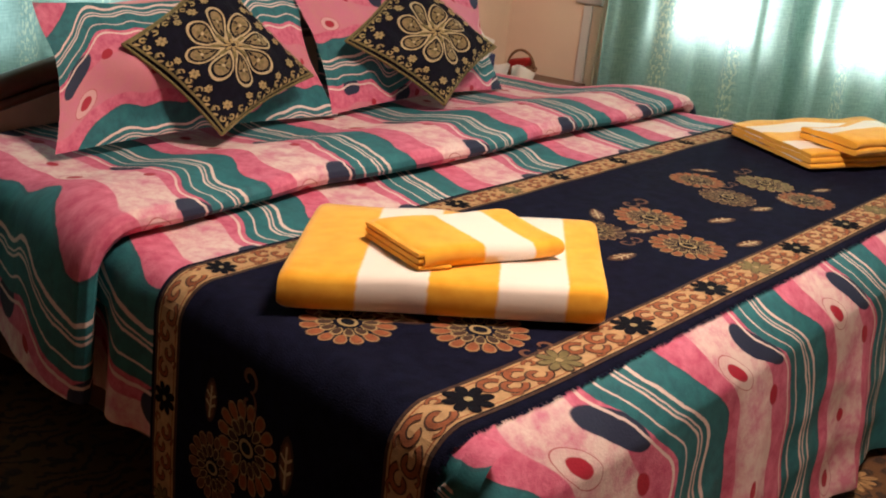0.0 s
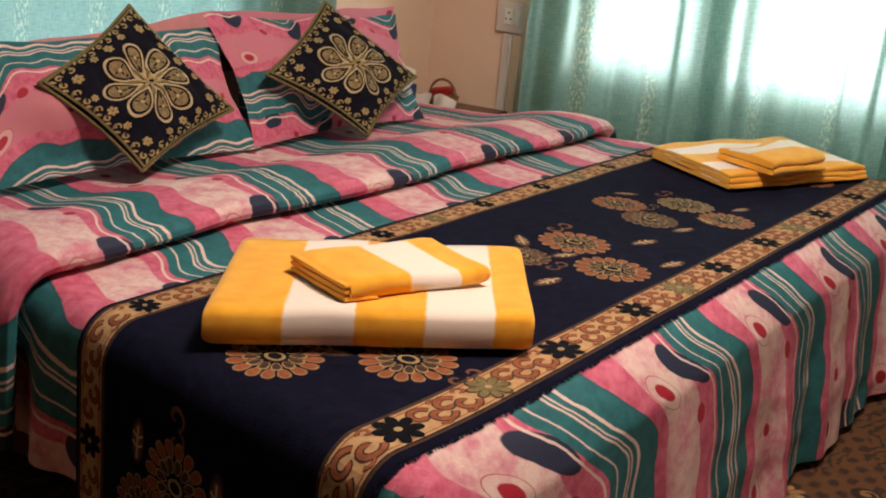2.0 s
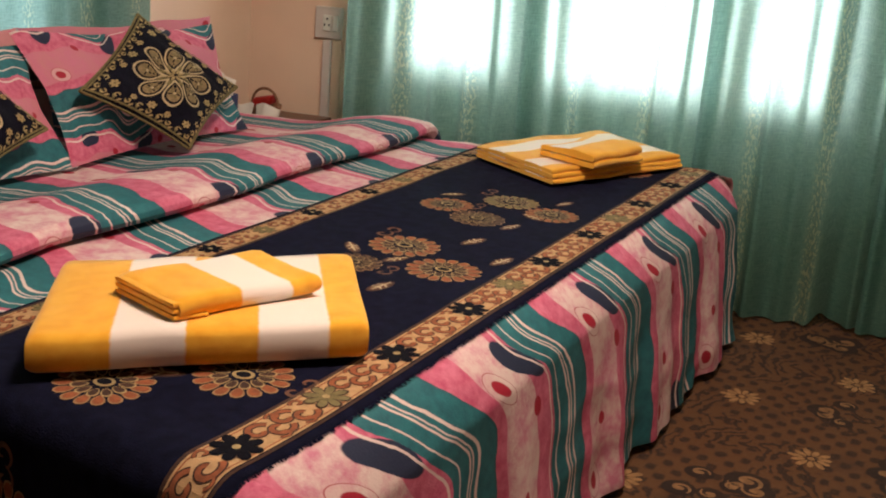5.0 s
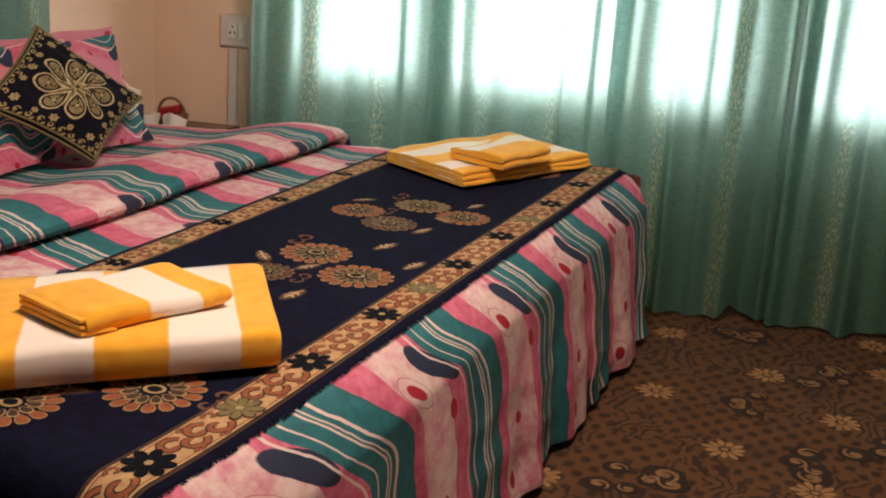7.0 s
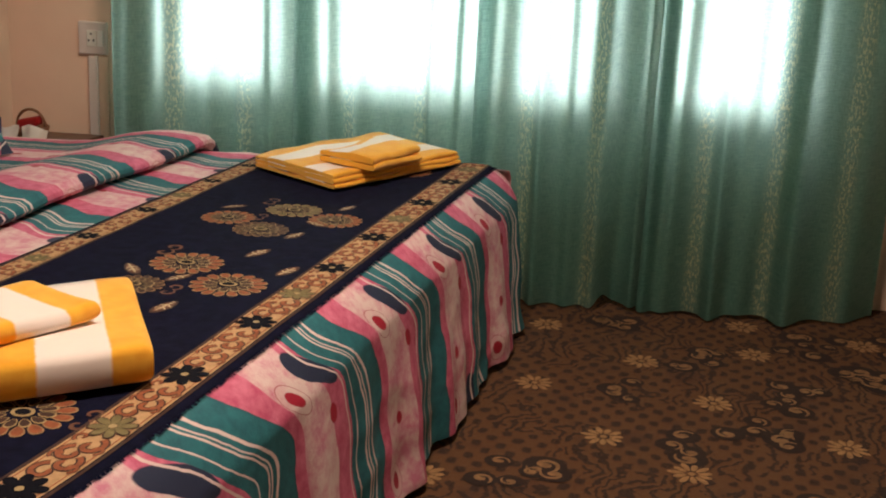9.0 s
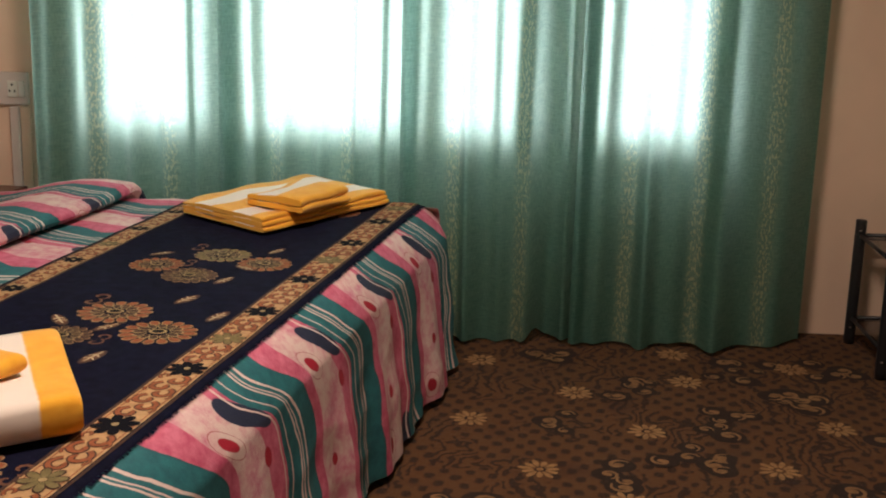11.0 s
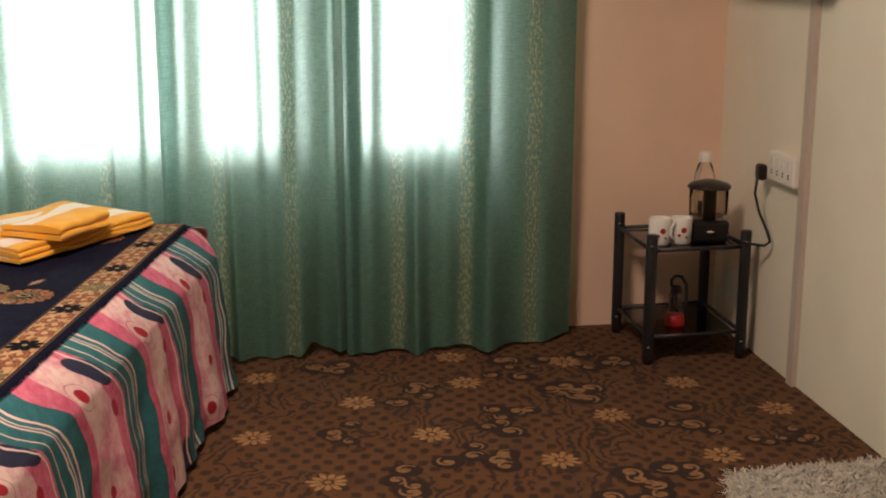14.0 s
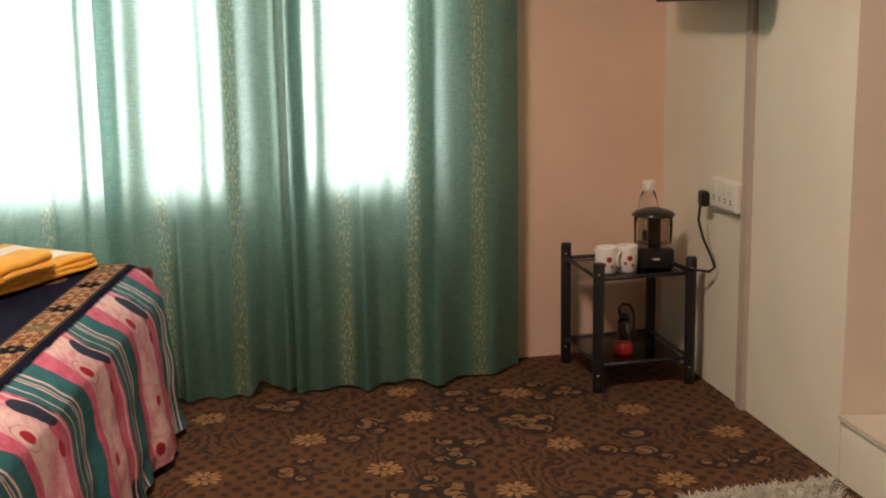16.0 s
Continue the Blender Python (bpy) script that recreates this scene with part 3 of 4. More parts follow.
HANG = XF + SLANT + 0.342
us = span(YN - RB * 2.4, YN, 24)[:-1] + span(YN, YF, 150) + span(YF, YF + RB * 2.4, 12)[1:]
grid("top_cloth", us, span(-1.255, XF, 100) + span(XF, XF + SLANT, 10)[1:] + span(XF + SLANT, HANG, 40)[1:], sheet, M_LINEN, cover)


def side(u, v):
    y, z = prof(u, 0.0, 0.0 if u < -1.38 else 0.10)
    e = max(0, abs(u + 1.38) - 0.99)
    y += (-1 if u < -1.38 else 1) * 0.08 * e * (math.sin(2 * math.pi * v / 0.31 + 0.8) + 0.5 * math.sin(2 * math.pi * v / 0.13)) * min(1.0, max(0.0, (-0.50 - v) / 0.08))
    return v, y + taper(v, min(u, YF)), z + rumple(u, v)


def side_drape(n, a, b, v0, v1):
    return grid(n, span(a, b, 26), span(v0, v1, 90), side, M_LINEN, cover)


side_drape("side_drape", YN - 0.275, YN, -0.72, XF + 0.035)
side_drape("side_drape", YF, YF + 0.30, -1.255, XF + 0.035)

# turned-back edge, a thick roll across the bed
FOLD = [(-0.70, 0.006), (-0.676, 0.010), (-0.664, 0.022), (-0.666, 0.032), (-0.68, 0.042), (-0.74, 0.046), (-0.80, 0.044), (-0.86, 0.034), (-0.92, 0.018), (-0.96, 0.010), (-1.02, 0.006), (-1.26, 0.006)]


def FARC(k):
    """Run along the roll's section up to its k-th point."""
    s = 0.0
    for i in range(len(FOLD) - 1):
        f = min(1.0, max(0.0, k - i))
        s += f * math.hypot(FOLD[i + 1][0] - FOLD[i][0], FOLD[i + 1][1] - FOLD[i][1])
    return s


def fold(u, k):
    i = min(int(k), len(FOLD) - 2)
    f = k - i
    x = FOLD[i][0] * (1 - f) + FOLD[i + 1][0] * f
    h = FOLD[i][1] * (1 - f) + FOLD[i + 1][1] * f
    y, z = prof(u, h, 0.05)
    wav = 0.010 * math.sin(2 * math.pi * u / 0.8 + 1) + 0.006 * noise.noise((u * 6, 0.2, 1))
    dn = max(0, ZT - RB - z)
    x += wav + 0.25 * dn * math.sin(5 * (x + 0.8)) * 0.5
    return x, y + taper(x, min(u, YF)), z + 0.008 * noise.noise((u * 4, x * 6, 5)) * min(1, h / 0.03)


grid("folded_edge", span(YN - 0.262, YF + 0.28, 170), span(0, len(FOLD) - 1, 66), fold, M_LINEN, cover,
     lambda u, k: (u + 0.03, -0.475 - FARC(k)))

# ---- pillows and cushions ----
def pillow(name, corners, puff, mat, label, uvo=(0, 0), flange=0.03, group="pillows on the bed", uvs=1.0, back=0.5):
    tl, tr, bl, br = (Vector(p) for p in corners)
    c = (tl + tr + bl + br) / 4
    nrm = (tr - tl).cross(tl - bl).normalized()
    if nrm.x < 0:
        nrm = -nrm
    W, H = (tr - tl).length, (tl - bl).length
    e = thing(name, c - Vector((0, 0, H / 2)), label, "pillow", group)

    def at(a, b, side):
        p = bl * (1 - a) * (1 - b) + br * a * (1 - b) + tl * (1 - a) * b + tr * a * b
        sa, sb = 4 * a * (1 - a), 4 * b * (1 - b)
        k = max(0.0, min(1.0, (min(a, 1 - a) * W - flange) / 0.12)) * max(0.0, min(1.0, (min(b, 1 - b) * H - flange) / 0.10)) if flange else 1
        d = puff * ((sa * sb) ** 0.5) * (0.25 + 0.75 * k if flange else 1)
        pinch = 0.035 * (abs(2 * a - 1) * abs(2 * b - 1)) ** 3 - 0.02 * (sa if b in (0, 1) else 0)
        ctr = c - p
        p = p + ctr * (0.085 * (sa * (1 - sb) + sb * (1 - sa))) + Vector((0, 0.5, 1)) * (0.010 * noise.noise((a * 4 + uvo[1] * 9, b * 4, 3)) * (1 - sa * sb) * (b if flange else 0))
        d += 0.006 * noise.noise((a * 5 + uvo[0], b * 4, 1)) * sa * sb * 4
        return p + nrm * (d if side > 0 else -d * back)
    for nm, sd in (("front_cover", 1), ("back_cover", -1)):
        grid(nm, span(0, 1, 44), span(0, 1, 34), lambda a, b: at(a, b, sd), mat, e, lambda a, b: (uvo[0] + b * H * uvs, uvo[1] + a * W * uvs))
    return e, at, W, H


pillow("pillow", [(-1.225, -2.05, 0.672), (-1.225, -1.46, 0.712), (-1.14, -2.05, 0.455), (-1.14, -1.46, 0.455)], 0.022, plain("pale pink cotton", (0.62, 0.25, 0.27), 0.8, 0.12, 12, 0.2, 0.004), "plain pink pillow behind the printed one")
pillow("pillow", [(-1.235, -1.45, 0.71), (-1.235, -0.78, 0.70), (-1.13, -1.45, 0.455), (-1.13, -0.80, 0.455)], 0.022, M_CASE, "printed pillow propped at the back", (0.9, 0.3))
pillow("pillow", [(-1.17, -2.145, 0.692), (-1.17, -1.50, 0.69), (-1.03, -2.195, 0.458), (-1.03, -1.49, 0.448)], 0.060, M_CASE, "pink and teal printed pillow leaning on the headboard", (-2.347, 0.05), uvs=1.5)
pillow("pillow", [(-1.17, -1.54, 0.715), (-1.17, -0.86, 0.69), (-1.03, -1.51, 0.452), (-1.03, -0.89, 0.448)], 0.060, M_CASE, "pink and teal printed pillow beside the other", (-2.123, 0.35), uvs=1.5)


M_DIMGOLD = plain("dim gold thread", (0.235, 0.160, 0.072), 0.85, 0.4, 90, 0.5, 0.002)


def cushion(corners, label):
    e, at, W, H = pillow("cushion", corners, 0.034, M_CUSH, label, (0, 0), 0, "navy cushions", 1.0, 0.9)

    def on(a, b, h):
        # a, b in -1..1 on the front
        p = at((a + 1) / 2, (b + 1) / 2, 1)
        q = at(0.5, 0.5, 1) - at(0.5, 0.5, -1)
        return p + q.normalized() * (h * 0.8 + 0.0028)
    for k in range(8):
        lay = []
        a = math.pi / 8 + k * math.pi / 4
        for r0, r1, w, m, h in ((0.09, 0.70, 0.58, M_PALE, 1), (0.16, 0.655, 0.485, M_BLACKTH, 2), (0.21, 0.612, 0.375, M_DIMGOLD, 3)):
            lay.append((petal((0, 0), a, r0, r1, w, 22, 0.40, 0.15), m, h * 0.0006))
        c = (0.43 * math.cos(a), 0.43 * math.sin(a))
        for q in range(7):
            lay.append((petal(c, a + 0.3 + q * 2 * math.pi / 7, 0.020, 0.098, 0.036, 8), M_BLACKTH if q % 2 else M_OLIVE, 0.0024))
        lay.append((ring(c, 0.026, 0.026, 10), M_PALE, 0.0030))
        lay.append((petal((0, 0), a, 0.22, 0.32, 0.05, 8), M_BLACKTH, 0.0024))
        lay.append((petal((0, 0), a + math.pi / 8, 0.10, 0.27, 0.07, 10), M_OLIVE, 0.0036))
        decal("medallion_petal", lay, on, e, "gold woven petal")
    lay = []
    for k in range(8):
        lay.append((petal((0, 0), k * math.pi / 4, 0.02, 0.13, 0.06, 8), M_GOLD, 0.0042))
    lay.append((ring((0, 0), 0.03, 0.03, 10), M_BLACKTH, 0.0048))
    decal("medallion_centre", lay, on, e)
    for k in range(16):
        a = k * math.pi / 8
        r = 0.84 if k % 2 else (0.99 if k % 4 == 2 else 0.76)
        c = (r * math.cos(a), r * math.sin(a))
        s = 0.066 if k % 2 == 0 else 0.050
        fl = [(petal(c, j * math.pi / 3, 0.1 * s, s * 1.25, s * 0.95, 8), M_GOLD, 0.001) for j in range(6)] + [(ring(c, s * 0.33, s * 0.33, 8), M_OLIVE, 0.0018)]
        decal("flower_motif", fl, on, e)
    lay = []
    for s in range(4):
        rot = lambda x, y, s=s: [(x, y), (-y, x), (-x, -y), (y, -x)][s]
        for j in range(9):
            x = -0.84 + j * 0.2
            y = 0.875
            sp = [rot(*p) for p in spiral((x, y), 0.052, 0.012, 0.4 + (3.1 if j % 2 else 0), 5.6 + (3.1 if j % 2 else 0), 14)]
            lay += [(q, M_GOLD, 0.001) for q in ribbon(sp, 0.024)]
            lay.append(([rot(*p) for p in petal((x + 0.06, y - 0.015), 2.2, 0.0, 0.10, 0.055, 8)], M_OLIVE, 0.0006))
            lay.append(([rot(*p) for p in petal((x + 0.09, y + 0.03), 0.6, 0.0, 0.08, 0.05, 8)], M_GOLD, 0.0012))
        lay += [([rot(*p) for p in q], M_OLIVE, 0.0006) for q in ribbon([(x, 0.962) for x in span(-0.97, 0.97, 24)], 0.028)]
    decal("scroll_border", lay, on, e, "gold woven scroll border")
    # corded edge
    loop = [at(t, 0, 1) for t in span(0, 1, 24)] + [at(1, t, 1) for t in span(0, 1, 24)] + [at(1 - t, 1, 1) for t in span(0, 1, 24)] + [at(0, 1 - t, 1) for t in span(0, 1, 24)]
    tube("piping", [tuple(p) for p in loop], 0.0032, M_OLIVE, e, 6)
    return e


def diamond(top, right, bottom, left):
    return [left, top, bottom, right]


cushion(diamond((-1.161, -1.745, 0.742), (-1.006, -1.604, 0.549), (-0.947, -1.896, 0.475), (-1.07, -2.029, 0.628)), "navy cushion with gold woven medallion, leaning on the pillows")
cushion(diamond((-1.153, -1.162, 0.732), (-1.017, -0.96, 0.562), (-0.939, -1.243, 0.465), (-1.049, -1.466, 0.603)), "navy cushion with gold woven medallion, leaning on the pillows")


# ---- bed runner ----
runner = thing("bed_runner", (-0.24, -1.38, ZT), "navy chenille bed runner with woven gold flowers and scroll border", "bed runner")
RX0, RX1 = -0.525, 0.045
DROP = 0.36


def run(u, x, h=0.0):
    """A place on the runner: u across the bed, x along it."""
    y, z = prof(u, 0.0075 + h * 0.45, -0.04 if u < -1.38 else 0.125)
    e = max(0.0, YN - RB * 1.57 - u)
    sag = max(0.0, x - 0.03) * 0.35
    return x + pull(x, u), y + taper(x, min(u, YF)) - 0.004 * (1.2 + math.sin(x * 22)) * min(1, e * 5), z + 0.002 * noise.noise((u * 6, x * 6, 7)) - sag


ul = span(YN - DROP, YN, 34) + span(YN, YF, 90)[1:] + span(YF, YF + DROP, 30)[1:]
grid("cloth", ul, span(RX0, RX1, 30), run, M_NAVY, runner)
fr = []
rnd = random.Random(4)
for i in range(900):
    u = ul[0] + (ul[-1] - ul[0]) * i / 900
    fr.append(([(u, RX1 - 0.004), (u + 0.002, RX1 - 0.004), (u + 0.002 + rnd.uniform(-0.003, 0.003), RX1 + rnd.uniform(0.002, 0.0055)), (u + rnd.uniform(-0.003, 0.003), RX1 + rnd.uniform(0.002, 0.0055))], M_NAVY, 0.001))
decal("fringe", fr, run, runner)


def border(x0, x1):
    """Gold band with brown lines and a rust scroll along the runner."""
    lay = []
    for a, b, m, h in ((x0 - 0.006, x1 + 0.006, M_BROWN, 0.0008), (x0, x1, M_BORDER, 0.0014), (x0 + 0.0035, x0 + 0.0055, M_RUST, 0.002), (x1 - 0.0055, x1 - 0.0035, M_RUST, 0.002)):
        for u0, u1 in zip(ul, ul[1:]):
            lay.append(([(u0, a), (u1, a), (u1, b), (u0, b)], m, h))
    decal("border_band", lay, run, runner, "gold woven border band")
    c, w = (x0 + x1) / 2, (x1 - x0)
    lay, fl = [], []
    base = -2.312
    for n in range(-2, 5):
        for off, kind in ((0.0, "black"), (0.158, "gold"), (0.32, "black"), (0.43, "knot")):
            uu = base + n * 0.545 + off
            if kind != "knot" and ul[0] < uu < ul[-1]:
                fl.append((uu, kind))
        chain = []
        for a, b in ((0.0, 0.158), (0.158, 0.32), (0.32, 0.545)):
            m = round((b - a - 0.068) / 0.034)
            chain += [(q, 1 if i % 2 else -1) for i, q in enumerate(span(a + 0.046, b - 0.046, m))]
        for off, dr in chain:
            uu = base + n * 0.545 + off
            if not ul[0] + 0.03 < uu < ul[-1] - 0.03:
                continue
            s = w * 0.40
            lay = []
            for cc, a0, r in (((uu - 0.004, c + dr * s * 0.22), 0.3, s * 0.78), ((uu + 0.012, c - dr * s * 0.75), 3.4, s * 0.42)):
                sp = spiral(cc, r, r * 0.22, a0 * dr, (a0 + 5.4) * dr, 16)
                lay += [(q, M_BROWN, 0.0024) for q in ribbon(sp, r * 0.60)]
                lay += [(q, M_RUST, 0.003) for q in ribbon(sp, r * 0.36)]
            decal("scroll_motif", lay, run, runner)
    for uu, kind in fl:
        r = w * 0.52
        m = M_BLACKTH if kind == "black" else M_OLIVE
        la = []
        for j in range(8):
            a = j * math.pi / 4 + 0.39
            la.append((petal((uu, c), a, 0.1 * r, r * 1.04, r * 0.62, 10), M_BROWN if kind != "black" else M_BLACKTH, 0.0036))
            la.append((petal((uu, c), a, 0.14 * r, r * 0.95, r * 0.48, 10), m, 0.0042))
        la.append((ring((uu, c), r * 0.17, r * 0.17, 10), M_GOLD, 0.005))
        decal("flower_motif", la, run, runner)


border(-0.034, 0.026)
border(-0.512, -0.466)


M_PETAL = plain("tan petal thread", (0.30, 0.165, 0.075), 0.85, 0.3, 80, 0.5, 0.002)


def bloom(u, x, r, fill, name="flower_motif", squash=1.0, seed=0):
    """A chrysanthemum: an outer and an inner ring of outlined petals."""
    lay = []
    for n, r0, r1, w, h in ((16, 0.55, 1.0, 0.36, 0.0010), (12, 0.28, 0.66, 0.30, 0.0026)):
        for j in range(n):
            a = 2 * math.pi * (j + 0.3 * seed) / n
            lay.append((petal((u, x), a, r * r0, r * r1, r * w, 10), M_PETAL if n == 16 else M_GOLD, h))
            lay.append((petal((u, x), a, r * (r0 + 0.03), r * (r1 - 0.045), r * w * 0.76, 10), fill if n == 16 else M_BROWN, h + 0.0007))
    lay.append((ring((u, x), r * 0.20, r * 0.24, 12), M_GOLD, 0.0042))
    lay.append((ring((u, x), r * 0.13, r * 0.16, 12), M_BLACKTH, 0.0048))
    decal(name, lay, run, runner)


def leaf(u, x, ang, s):
    lay = [(petal((u, x), ang, 0, s, s * 0.55, 12, 0.4), M_BROWN, 0.001), (petal((u, x), ang, s * 0.08, s * 0.9, s * 0.40, 12, 0.4), plain_leaf, 0.0017)]
    ax = [(u + math.cos(ang) * s * k, x + math.sin(ang) * s * k) for k in (0.12, 0.4, 0.82)]
    lay += [(q, M_PALE, 0.0024) for q in ribbon(ax, s * 0.05)]
    for k in (0.35, 0.55):
        for d in (0.9, -0.9):
            p = (u + math.cos(ang) * s * k, x + math.sin(ang) * s * k)
            lay += [(q, M_PALE, 0.0024) for q in ribbon([p, (p[0] + math.cos(ang + d) * s * 0.18, p[1] + math.sin(ang + d) * s * 0.18)], s * 0.045)]
    decal("leaf_motif", lay, run, runner)


plain_leaf = plain("dull rust thread", (0.13, 0.05, 0.025), 0.9, 0.3, 60, 0.4, 0.002)


def curl(u, x, s, d=1):
    lay = []
    for cc, dd in (((u - s * 0.5, x), 1), ((u + s * 0.5, x), -1)):
        sp = spiral(cc, s * 0.55, s * 0.12, (0.2 if dd > 0 else 2.9), (0.2 if dd > 0 else 2.9) + dd * 6.0, 16)
        lay += [(q, plain_leaf, 0.001) for q in ribbon(sp, s * 0.2, True)]
    decal("curl_motif", lay, run, runner)


def cluster(u, flip):
    """Four blooms with leaves and curls round them."""
    f = -1 if flip else 1
    bloom(u - 0.015 * f, -0.245, 0.066, M_RUST, seed=1)
    bloom(u - 0.10 * f, -0.125, 0.066, M_RUST, seed=2)
    bloom(u - 0.16 * f, -0.265, 0.050, M_BROWN, seed=0)
    leaf(u + 0.06 * f, -0.17, 0.3 if f > 0 else 2.8, 0.07)
    leaf(u - 0.07 * f, -0.205, 3.6, 0.06)
    leaf(u - 0.06 * f, -0.335, 2.4 if f > 0 else 0.7, 0.07)
    leaf(u - 0.21 * f, -0.16, 3.3, 0.07)
    leaf(u - 0.02 * f, -0.075, 0.2, 0.07)
    curl(u + 0.05 * f, -0.315, 0.035)
    curl(u - 0.16 * f, -0.20, 0.028)


cluster(-1.51, False)
for a, b, r, m in ((-1.20, -0.32, 0.056, M_RUST), (-1.085, -0.225, 0.060, M_OLIVE), (-1.258, -0.225, 0.056, M_BROWN), (-1.13, -0.118, 0.056, M_RUST)):
    bloom(a, b, r, m, seed=int(b * -50))
leaf(-1.16, -0.17, 2.0, 0.06)
leaf(-1.05, -0.14, 0.3, 0.06)
leaf(-1.24, -0.14, 3.4, 0.065)
leaf(-1.13, -0.37, 0.8, 0.06)
curl(-1.17, -0.265, 0.026)
curl(-1.03, -0.30, 0.03)
bloom(-2.285, -0.250, 0.066, M_RUST, seed=1)
bloom(-2.165, -0.125, 0.066, M_RUST, seed=2)
leaf(-2.205, -0.185, 4.3, 0.085)
leaf(-2.275, -0.335, 2.0, 0.075)
curl(-2.15, -0.045, 0.03)
bloom(-0.72, -0.25, 0.06, M_RUST, seed=1)
bloom(-0.60, -0.13, 0.06, M_RUST, seed=2)
# on the hanging end
bloom(YN - 0.187, -0.305, 0.066, M_RUST, seed=1)
bloom(YN - 0.252, -0.380, 0.052, plain_leaf, seed=2)
leaf(YN - 0.188, -0.390, 0.1, 0.070)
leaf(YN - 0.215, -0.220, 0.0, 0.085)
curl(YN - 0.105, -0.306, 0.034)

# ---- towels ----
def slab(name, o, e1, e2, L, D, z, h, mat, parent, wob=0.004, seed=0):
    """A folded layer: L along e1, D along e2, rounded at its fold along e1 (front)."""
    o, e1, e2 = Vector(o), Vector(e1).normalized(), Vector(e2).normalized()
    r = min(h / 2, 0.017)
    path = []
    n = 8
    # round the cloth: bottom back -> front fold -> top back -> back end
    path.append((D, 0.0))
    path.append((r, 0.0))
    for i in range(1, n):
        a = math.pi * i / n
        path.append((r - r * math.sin(a), (r - r * math.cos(a)) if a <= math.pi / 2 else h - r - r * math.cos(a)))
    path.append((r, h))
    for k in range(1, 9):
        path.append((r + (D - r) * k / 8 - (0.004 if k == 8 else 0), h - (0.15 * h if k == 8 else 0)))
    path.append((D, h * 0.5))
    path.append((D - 0.003, h * 0.1))
    run_ = [0]
    for a, b in zip(path, path[1:]):
        run_.append(run_[-1] + math.hypot(b[0] - a[0], b[1] - a[1]))
    ls = [0.0, 0.004] + span(0.012, L - 0.012, 22) + [L - 0.004, L]

    def fn(l, k):
        d, zz = path[k]
        end = 1 - 0.25 * max(0, 1 - min(l, L - l) / 0.010) ** 2
        zz2 = h / 2 + (zz - h / 2) * end
        w = wob * noise.noise((l * 9 + seed, d * 9, seed))
        p = o + e1 * l + e2 * (d + w)
        return p.x, p.y, z + zz2 + (w * 1.2 if zz > h * 0.3 else 0)
    ob = grid(name, ls, list(range(len(path))), fn, mat, parent, (lambda l, k: (l, run_[k])))
    for l0 in (0.0, L):
        cap = [fn(l0, k) for k in range(len(path))]
        c = tuple(sum(p[i] for p in cap) / len(cap) for i in range(3))
        me = ob.data
        b = bmesh.new()
        b.from_mesh(me)
        lay = b.loops.layers.uv.active
        vs = [b.verts.new(Vector(p) * UNIT) for p in cap]
        vc = b.verts.new(Vector(c) * UNIT)
        for i in range(len(vs)):
            f = b.faces.new((vs[i], vs[(i + 1) % len(vs)], vc))
            for lp in f.loops:
                lp[lay].uv = (l0, 0.0)
        b.to_mesh(me)
        b.free()
    return ob


ZR = ZT + 0.0145
M_TOW1 = striped("yellow and white striped terry", ((0.100, 0.192), (0.285, 0.378)))
M_TOW1S = striped("small striped terry", ((0.095, 0.175),))
M_TOW2 = striped("striped terry stack", ((0.335, 0.40), (0.475, 0.54)), 1)
M_TOW2S = striped("small stacked terry", ((0.245, 0.31),), 1)
tw = thing("bath_towel", (-0.27, -2.05, ZR), "yellow and white striped bath towel, folded, on the runner", "towel", "folded towels on the bed")
slab("folded_cloth", (-0.322, -2.362, 0), (0.302, 0.303, 0), (-0.23, 0.33, 0), 0.432, 0.340, ZR, 0.052, M_TOW1, tw, seed=2)
tw = thing("hand_towel", (-0.25, -2.1, ZR + 0.0525), "small yellow and white hand towel folded on the bath towel", "towel", "folded towels on the bed")
slab("outer_fold", (-0.208, -2.208, 0), (0.35, 0.935, 0), (-0.92, 0.30, 0), 0.226, 0.150, ZR + 0.0528, 0.029, M_TOW1S, tw, seed=4, wob=0.004)
for i in range(3):
    slab("inner_fold", (-0.213 - 0.001 * i, -2.214, 0), (0.35, 0.935, 0), (-0.92, 0.30, 0), 0.05 - 0.002 * i, 0.140, ZR + 0.0545 + i * 0.0085, 0.0075, M_TOW1S, tw, seed=5 + i, wob=0.003)
tw = thing("bath_towel", (-0.2, -0.66, ZR), "yellow and white striped bath towel, folded, near the far bedside", "towel", "folded towels on the bed")
for i in range(3):
    slab("layer", (-0.205 - 0.003 * i, -0.907 + 0.003 * i, 0), (0.18, 0.423, 0), (-0.34, 0.19, 0), 0.45 - 0.004 * i, 0.29, ZR + i * 0.0105, 0.0118, M_TOW2, tw, seed=11 + i, wob=0.007)
tw = thing("hand_towel", (-0.2, -0.75, ZR + 0.034), "small yellow and white hand towel on the folded bath towel", "towel", "folded towels on the bed")
for i in range(2):
    slab("layer", (-0.138 - 0.002 * i, -0.838, 0), (0.12, 0.42, 0), (-0.42, 0.16, 0), 0.195, 0.165, ZR + 0.034 + i * 0.015, 0.0165, M_TOW2S, tw, seed=21 + i, wob=0.009)

